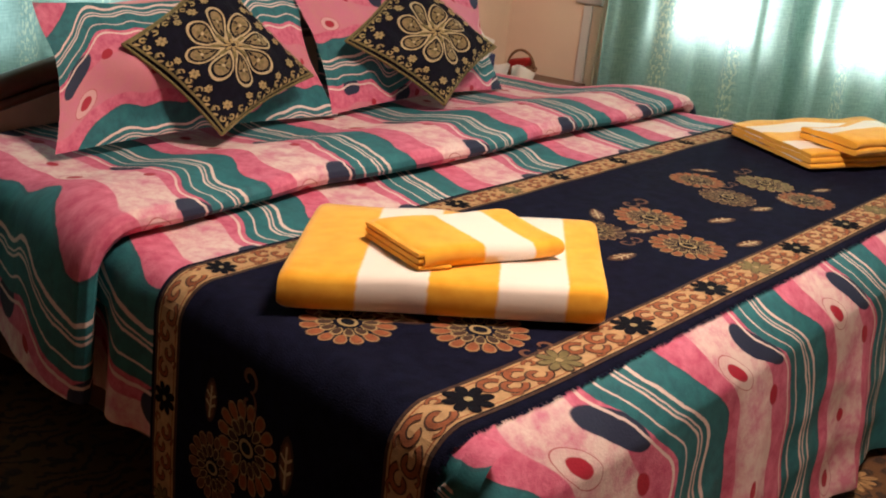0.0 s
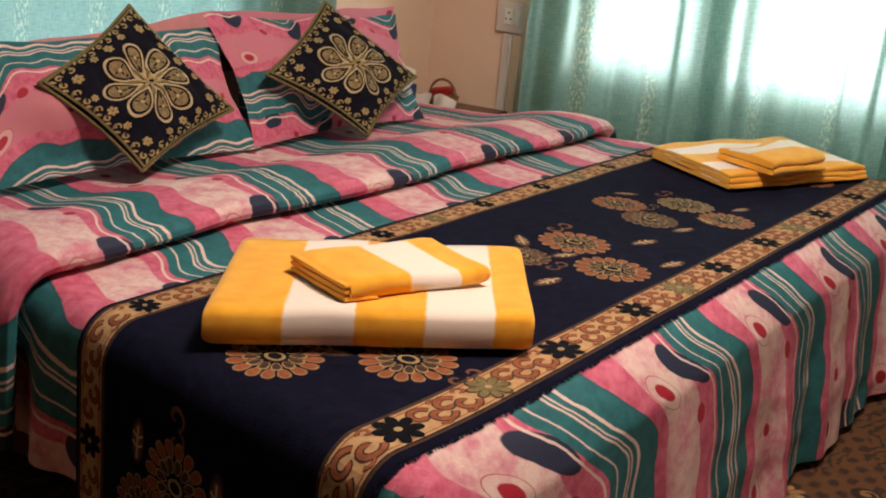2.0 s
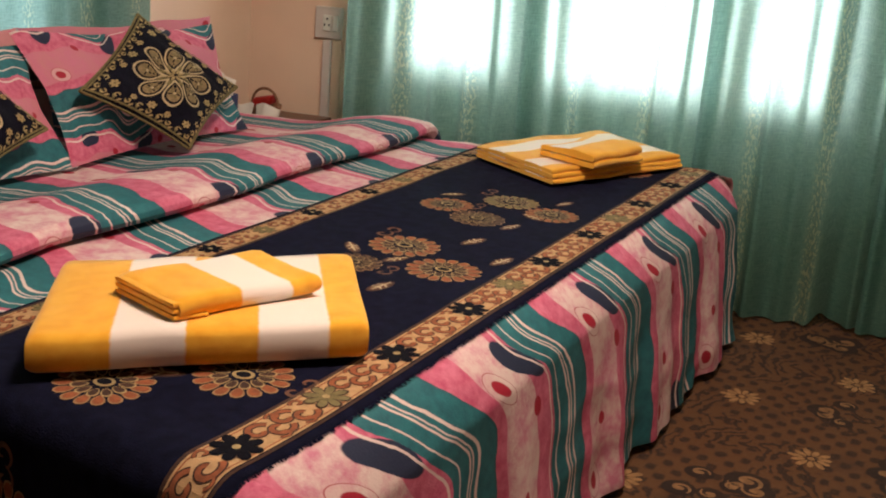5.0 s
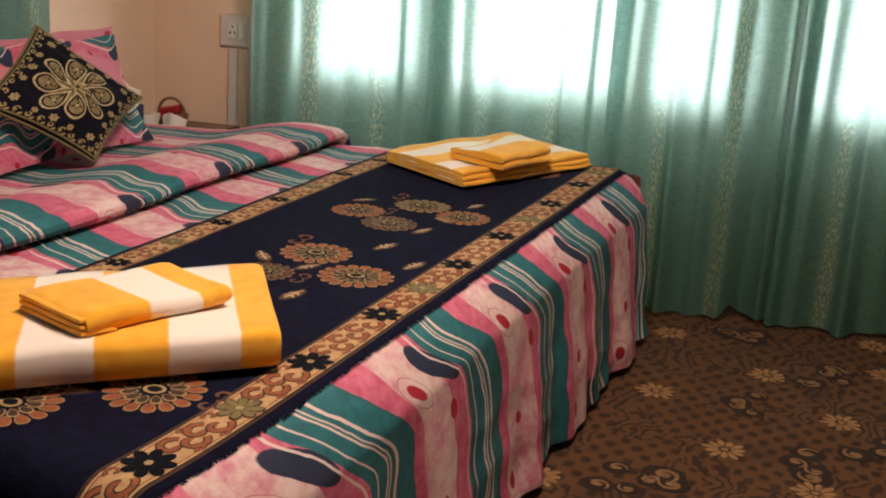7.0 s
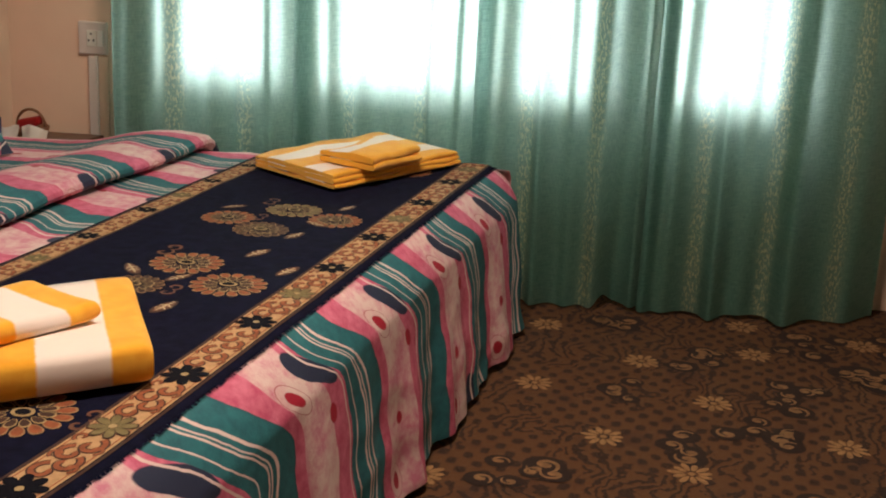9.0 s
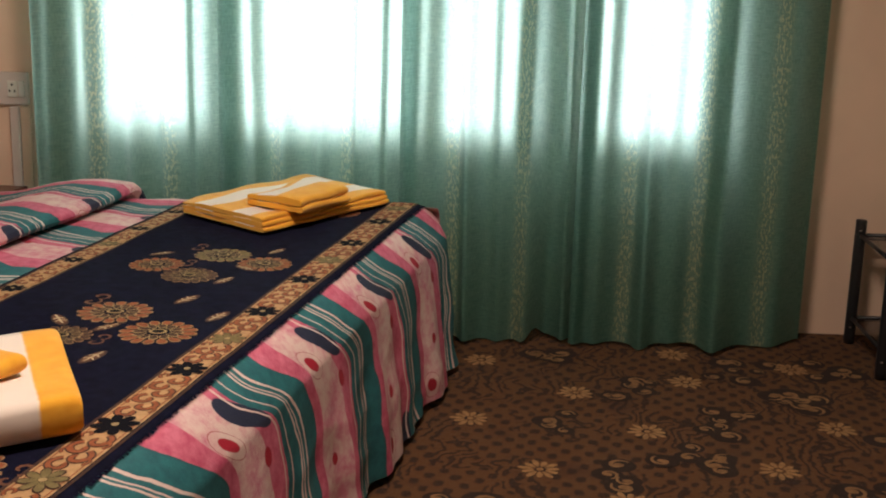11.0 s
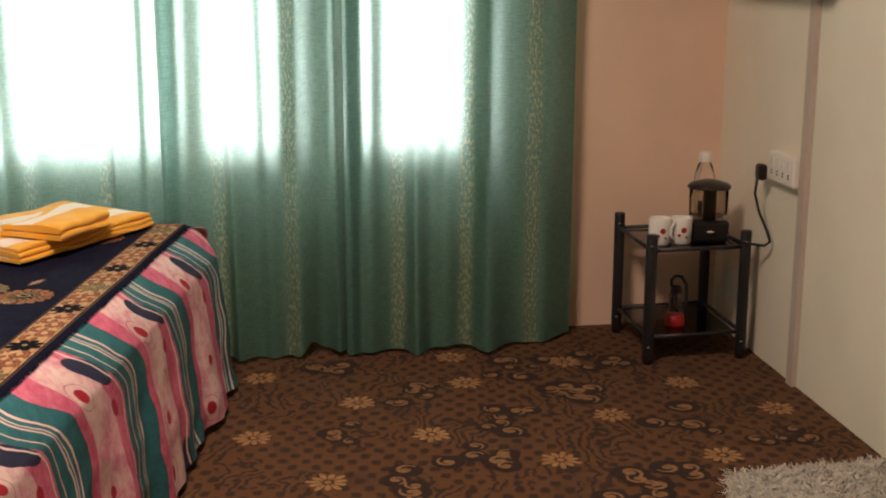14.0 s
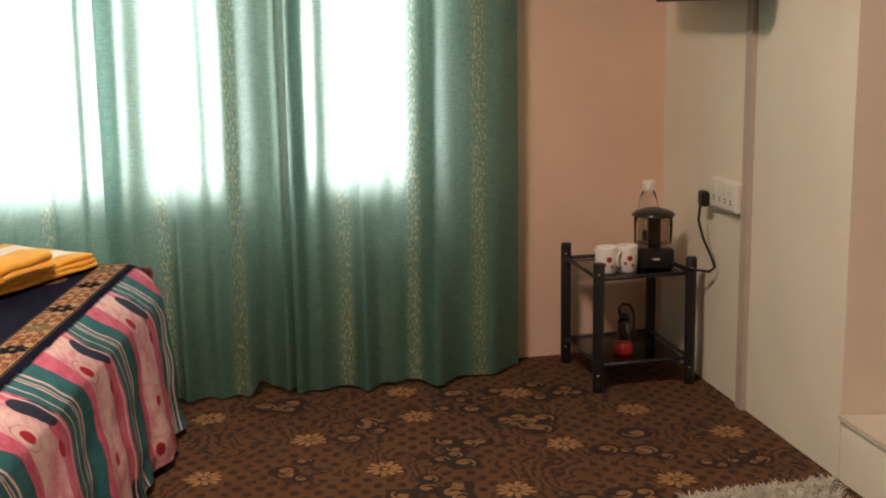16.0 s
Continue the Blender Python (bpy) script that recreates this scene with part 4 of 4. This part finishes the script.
# ---- tea stand in the corner ----
stand = thing("tea_stand", (1.36, 0.03, 0), "black metal two-tier side stand in the corner", "side table")
PA, PB, PC = Vector((1.175, 0.157, 0)), Vector((1.226, -0.150, 0)), Vector((1.492, -0.085, 0))
PD = PA + PC - PB
HT = 0.363
for p in (PA, PB, PC, PD):
    leg = tube("post", [(p.x, p.y, 0.0), (p.x, p.y, 0.02), (p.x, p.y, HT - 0.004), (p.x, p.y, HT)], 0.0155, M_BLACK, stand, 14, "", [0.92, 1, 1, 0.9])
    for z in (0.05, HT - 0.03):
        lathe("bolt", [(0.0, 0.0), (0.0035, 0.0), (0.0035, 0.002), (0.0, 0.003)], M_GREYD, leg, (p.x - 0.002, p.y - 0.0165, z), 8)
for a, b in ((PA, PB), (PB, PC), (PC, PD), (PD, PA)):
    for z in (0.075, HT - 0.045):
        tube("rail", [(a.x, a.y, z), (b.x, b.y, z)], 0.006, M_BLACK, stand, 8)
for z in (0.068, HT - 0.054):
    q = [PA.lerp(PC, 0.05), PB.lerp(PD, 0.05), PC.lerp(PA, 0.05), PD.lerp(PB, 0.05)]
    obj("glass_shelf", [(p.x, p.y, z) for p in q] + [(p.x, p.y, z + 0.005) for p in q], [(3, 2, 1, 0), (4, 5, 6, 7), (0, 1, 5, 4), (1, 2, 6, 5), (2, 3, 7, 6), (3, 0, 4, 7)], M_GLASSDK, stand, None, False, "dark glass shelf")
ZS = HT - 0.0485

def mug(x, y, label, turn):
    e = thing("mug", (x, y, ZS), label, "mug", "mugs on the stand")
    prof_ = [(0.0, 0.0), (0.026, 0.0), (0.029, 0.004), (0.031, 0.03), (0.0315, 0.072), (0.0305, 0.074), (0.029, 0.072), (0.028, 0.01), (0.0, 0.006)]
    lathe("cup", prof_, M_CERAMIC, e, (x, y, ZS))
    pts = [(x + (0.030 + 0.020 * math.sin(a)) * math.cos(turn), y + (0.030 + 0.020 * math.sin(a)) * math.sin(turn), ZS + 0.038 + 0.022 * math.cos(a)) for a in span(0, math.pi, 10)]
    tube("handle", pts, 0.0042, M_CERAMIC, e, 8)
    for k, (da, z, r) in enumerate(((-1.45, 0.042, 0.008), (-1.85, 0.028, 0.005), (-1.2, 0.022, 0.004))):
        def on(a, b, h, da=da, z=z):
            an = da + a / 0.032
            return x + (0.0322 + h) * math.cos(an), y + (0.0322 + h) * math.sin(an), ZS + z + b
        decal("cherry_print", [(ring((0, 0), r, r, 12), M_REDP, 0.0003)], on, e)


mug(1.262, -0.045, "white mug printed with red cherries", 1.9)
mug(1.322, -0.030, "white mug with red cherries beside the coffee maker", -2.3)

kx, ky = 1.405, 0.02
ket = thing("coffee_maker", (kx, ky, ZS), "black coffee maker with a smoky clear jug", "coffee maker")
box("base", kx - 0.054, ky - 0.05, ZS, kx + 0.054, ky + 0.05, ZS + 0.062, M_PLASTIC, ket, 0.012, "", 3)
box("column", kx - 0.017, ky - 0.022, ZS + 0.062, kx + 0.019, ky + 0.012, ZS + 0.150, M_PLASTIC, ket, 0.006)
lathe("jug", [(0.046, 0.062), (0.053, 0.07), (0.054, 0.12), (0.054, 0.148), (0.052, 0.148), (0.052, 0.072), (0.0, 0.068)], M_SMOKE, ket, (kx, ky, ZS))
lathe("lid", [(0.0, 0.147), (0.060, 0.148), (0.061, 0.153), (0.052, 0.161), (0.030, 0.168), (0.012, 0.172), (0.0, 0.172)], M_PLASTIC, ket, (kx, ky, ZS))
lathe("dial", [(0.0, 0.0), (0.011, 0.0), (0.011, 0.004), (0.0, 0.005)], M_GREYD, ket, (kx, ky - 0.0505, ZS + 0.03), 14)

bt = thing("water_bottle", (1.408, 0.112, ZS), "clear plastic water bottle with a white cap", "bottle")
lathe("body", [(0.0, 0.0), (0.030, 0.0), (0.031, 0.02), (0.031, 0.13), (0.029, 0.165), (0.022, 0.195), (0.016, 0.205), (0.016, 0.212)], M_GLASS, bt, (1.408, 0.112, ZS))
lathe("cap", [(0.0175, 0.208), (0.0175, 0.232), (0.015, 0.235), (0.0, 0.235)], M_WPLAST, bt, (1.408, 0.112, ZS))

lx, ly, lz = 1.318, -0.02, 0.073
ln = thing("lantern", (lx, ly, lz), "small rechargeable lantern with red base and black handle", "lantern")
lathe("base", [(0.0, 0.0), (0.027, 0.0), (0.028, 0.006), (0.026, 0.032), (0.020, 0.036), (0.0, 0.036)], M_REDP, ln, (lx, ly, lz))
lathe("chimney", [(0.019, 0.036), (0.020, 0.05), (0.018, 0.09), (0.014, 0.108), (0.0, 0.110)], M_GLASS, ln, (lx, ly, lz))
lathe("cap", [(0.0, 0.106), (0.015, 0.106), (0.014, 0.114), (0.0, 0.118)], M_PLASTIC, ln, (lx, ly, lz))
tube("handle", [(lx + 0.028, ly, lz + 0.02), (lx + 0.030, ly, lz + 0.08), (lx + 0.028, ly, lz + 0.120), (lx + 0.014, ly, lz + 0.142), (lx - 0.004, ly, lz + 0.144), (lx - 0.014, ly, lz + 0.132), (lx - 0.012, ly, lz + 0.114)], 0.0048, M_PLASTIC, ln, 8)

# socket board on the white wall, plug and cable
def soften(ob, w):
    """Rounds the edges of a plain slab."""
    b = bmesh.new()
    b.from_mesh(ob.data)
    bmesh.ops.bevel(b, geom=b.edges[:], offset=w * UNIT, segments=3, affect="EDGES", profile=0.5)
    b.to_mesh(ob.data)
    b.free()
    return ob


so = thing("socket_board", (wall_x(-0.21), -0.21, 0.56), "white wall socket board with switches", "socket")
soften(slanted("board", -0.292, -0.125, 0.512, 0.592, 0.026, -0.001, M_WPLAST, so), 0.007)
for i in range(4):
    y = -0.155 - 0.036 * i
    sw = slanted("switch", y - 0.006, y + 0.006, 0.556, 0.576, 0.028, -0.026, M_CERAMIC, so)
    for dz in (0.008, 0.016):
        slanted("socket_hole", y - 0.003, y + 0.003, 0.525 + dz, 0.529 + dz, 0.0275, -0.026, M_PLASTIC, so)
pg = thing("power_plug", (wall_x(-0.13) - 0.04, -0.10, 0.53), "black power plug with its cable to the coffee maker", "plug")
soften(slanted("plug_body", -0.136, -0.098, 0.508, 0.552, 0.050, -0.027, M_PLASTIC, pg), 0.009)
px, py = wall_x(-0.11) - 0.045, -0.11
tube("cable", [(px, py, 0.512), (px - 0.004, py, 0.47), (px + 0.008, py - 0.01, 0.42), (px + 0.028, py - 0.03, 0.37), (px + 0.034, py - 0.04, 0.345), (px + 0.022, py - 0.03, 0.332), (px - 0.02, py, 0.332), (px - 0.055, py + 0.05, 0.338), (1.455, ky, 0.330)], 0.0038, M_PLASTIC, pg, 8)

# television on the white wall, only its lower edge in view
tv = thing("television", (1.47, -0.1, 1.08), "black flat television on a wall bracket", "television")
slanted("casing", -0.50, 0.06, 1.055, 1.42, 0.115, -0.070, M_PLASTIC, tv)
slanted("screen", -0.485, 0.045, 1.075, 1.405, 0.117, -0.1155, M_SCREEN, tv)
slanted("bracket", -0.24, -0.12, 1.12, 1.36, 0.069, -0.001, M_BLACK, tv)

# ---- by the bed's head, far corner ----
ns = thing("nightstand", (-1.29, wall_y(-1.29) - 0.17, 0), "small dark wood bedside table, mostly hidden by the bed", "nightstand")
along(box("top", -1.425, -0.33, 0.355, -1.17, -0.02, 0.375, M_WOOD, ns, 0.004))
for x in (-1.40, -1.195):
    for y in (-0.305, -0.045):
        along(box("leg", x - 0.016, y - 0.016, 0.0, x + 0.016, y + 0.016, 0.355, M_WOOD, ns, 0.003))
NZ = 0.375
bx, by = -1.318, wall_y(-1.318) - 0.13
bk = thing("basket", (bx, by, NZ), "round cane basket with a red packet in it", "basket")
lathe("bowl", [(0.0, 0.0), (0.036, 0.0), (0.046, 0.014), (0.050, 0.034), (0.047, 0.036), (0.042, 0.016), (0.0, 0.005)], M_CANE, bk, (bx, by, NZ))
tube("handle", [(bx + 0.046 * math.cos(a), by, NZ + 0.034 + 0.048 * math.sin(a)) for a in span(0, math.pi, 20)], 0.0042, M_CANE, bk, 8)
pk = box("red_packet", bx - 0.034, by - 0.022, NZ + 0.032, bx + 0.032, by + 0.016, NZ + 0.060, M_REDP, bk, 0.008)
for v in pk.data.vertices:
    v.co.z += 0.25 * (v.co.x - bx * UNIT)


def sachet(x, y, w, h, label):
    e = thing("paper_sachet", (x, y, NZ), label, "sachet", "paper packets by the basket")
    for nm, sd in (("front", -1), ("back", 1)):
        grid(nm, span(0, 1, 14), span(0, 1, 10), lambda a, b: (x + (a - 0.5) * w * (1 + 0.25 * b), y + sd * 0.016 * (4 * a * (1 - a)) * (1 - b) ** 0.6 + 0.01 * b + 0.004 * b * math.sin(11 * a), NZ + b * h * (1 + 0.14 * math.sin(6 * a + x * 40))), M_PAPER, e)
    return e


sachet(-1.350, by - 0.075, 0.066, 0.042, "white paper packet standing by the basket")
sachet(-1.268, by - 0.065, 0.070, 0.044, "white paper packet, opened, by the basket")
tx, ty = -1.372, wall_y(-1.372) - 0.26
cb = thing("tissue_box", (tx, ty, NZ), "dark blue carton with a white card on top", "box")
box("carton", tx - 0.030, ty - 0.030, NZ, tx + 0.034, ty + 0.034, NZ + 0.075, M_BLUEP, cb, 0.003)
cq = [(tx - 0.050, ty - 0.03, NZ + 0.082), (tx + 0.050, ty - 0.02, NZ + 0.078), (tx + 0.020, ty + 0.04, NZ + 0.112), (tx - 0.040, ty + 0.04, NZ + 0.122)]
obj("card", cq + [(x, y + 0.002, z - 0.002) for x, y, z in cq], [(0, 1, 2, 3), (7, 6, 5, 4), (0, 4, 5, 1), (1, 5, 6, 2), (2, 6, 7, 3), (3, 7, 4, 0)], M_PAPER, cb, None, False)
lathe("tissue", [(0.0, 0.075), (0.012, 0.08), (0.015, 0.10), (0.010, 0.118), (0.013, 0.13), (0.0, 0.138)], M_PAPER, cb, (tx - 0.008, ty, NZ), 10)

# switch plate and conduit on the cream wall
sp = thing("wall_socket", (-1.20, wall_y(-1.20), 0.65), "grey wall socket plate with a white switch", "socket")
along(box("plate", -1.242, -0.014, 0.606, -1.160, -0.001, 0.700, M_GREYP, sp, 0.004))
along(box("outlet", -1.215, -0.019, 0.630, -1.187, -0.014, 0.676, M_WPLAST, sp, 0.002))
along(box("switch", -1.184, -0.020, 0.630, -1.168, -0.014, 0.676, M_CERAMIC, sp, 0.002))
for dx, dz in ((0.0, 0.012), (-0.007, -0.006), (0.007, -0.006)):
    along(box("socket_hole", -1.203 + dx, -0.0205, 0.650 + dz, -1.199 + dx, -0.0188, 0.656 + dz, M_PLASTIC, sp, 0))
struct(along(box("trim", -1.216, -0.013, 0.0, -1.190, -0.001, 0.602, M_GREYP, None, 0.003)), "pale cable conduit running down the wall")
struct(along(box("trim", -1.188, -0.009, 0.0, -1.160, -0.001, 0.602, M_WALL, None, 0.003)), "cream painted batten beside the conduit")

# ---- shag rug ----
rug = thing("shag_rug", (1.5, -1.25, 0), "grey-white shaggy rug on the carpet", "rug")
rc = [(1.285, -0.985), (1.62, -0.905), (1.52, -1.75), (1.10, -1.80)]
obj("backing", [(x, y, 0.004) for x, y in rc] + [(x, y, 0.018) for x, y in rc], [(3, 2, 1, 0), (4, 5, 6, 7), (0, 1, 5, 4), (1, 2, 6, 5), (2, 3, 7, 6), (3, 0, 4, 7)], M_SHAG, rug, None, False)
rnd = random.Random(7)
vv, ff = [], []
for i in range(9000):
    a, b = rnd.random(), rnd.random() ** 1.6
    p = Vector(rc[0]).lerp(Vector(rc[1]), a).lerp(Vector(rc[3]).lerp(Vector(rc[2]), a), b)
    an, ln_, w = rnd.uniform(0, 6.28), rnd.uniform(0.018, 0.042), rnd.uniform(0.0012, 0.0026)
    dx, dy = math.cos(an), math.sin(an)
    k = len(vv)
    for t, hgt in ((0.0, 0.016), (0.5, 0.034), (1.0, 0.030 + rnd.uniform(-0.012, 0.010))):
        q = (p.x + dx * ln_ * t * 0.8, p.y + dy * ln_ * t * 0.8)
        ww = w * (1 - 0.5 * t)
        vv += [(q[0] - dy * ww, q[1] + dx * ww, hgt), (q[0] + dy * ww, q[1] - dx * ww, hgt)]
    ff += [(k, k + 1, k + 3, k + 2), (k + 2, k + 3, k + 5, k + 4)]
tagged(obj("shag_tuft", vv, ff, M_SHAG, rug, None, False), kind="stuff")

# ---- carpet flowers and curls ----
def carpet_on(a, b, h):
    return a, b, 0.0012 + h


lay = []
rnd = random.Random(12)
FLOWERS = [(0.185, -0.31), (0.46, -0.49), (0.65, -0.70), (0.727, -0.33), (0.685, -0.113), (0.24, -0.735), (0.44, -0.98), (0.94, -0.845), (1.083, -0.559), (1.0, -0.145), (1.295, -0.311), (1.304, -0.806), (1.498, -0.5)]
CURLS = [(0.991, -0.375), (0.622, -0.944), (0.427, -0.702), (1.248, -0.576), (1.471, -0.718), (1.156, -0.949), (0.792, -0.848), (0.36, -0.22), (0.83, -0.60), (0.87, -0.20), (0.60, -0.42), (1.12, -0.13)]
for sx, sy in ((0, 0), (-0.05, -0.98), (-0.10, -1.96), (-0.15, -2.94), (1.2, -1.1), (1.15, -2.1), (-1.3, -2.3), (-1.35, -3.3)):
    for x, y in FLOWERS:
        c = (x + sx, y + sy)
        if c[0] > wall_x(c[1]) - 0.08 and c[1] > -1.0 or c[0] > 1.85 or c[0] < -1.65:
            continue
        r = 0.050
        a0 = rnd.uniform(0, 1)
        for j in range(11):
            lay.append((petal(c, a0 + j * 2 * math.pi / 11, r * 0.24, r * (1.0 if j % 2 else 0.86), r * 0.36, 8), M_MOTIF_TAN, 0.0006))
        lay.append((ring(c, r * 0.16, r * 0.16, 8), M_MOTIF_TAN, 0.0006))
    for x, y in CURLS:
        for k in range(rnd.randint(5, 8)):
            c = (x + sx + rnd.uniform(-0.075, 0.075), y + sy + rnd.uniform(-0.085, 0.085))
            r = rnd.uniform(0.016, 0.032)
            if c[0] > wall_x(c[1]) - 0.05:
                continue
            lay.append((ring(c, r * 1.45, r * 1.35, 14), M_MOTIF_DARK, 0.0003 + 0.000004 * (len(lay) % 150)))
            lay.append((ring(c, r * 0.46, r * 0.36, 9), M_MOTIF_CURL, 0.0011))
            a0 = rnd.uniform(0, 6.28)
            lay += [(q, M_MOTIF_CURL, 0.0014) for q in ribbon(spiral(c, r, r * 0.25, a0, a0 + 5.0, 14), r * 0.36, True)]
pat = decal("carpet_motifs", lay, carpet_on, floor, "pale flowers and curls woven into the carpet")
tagged(pat, kind="stuff")
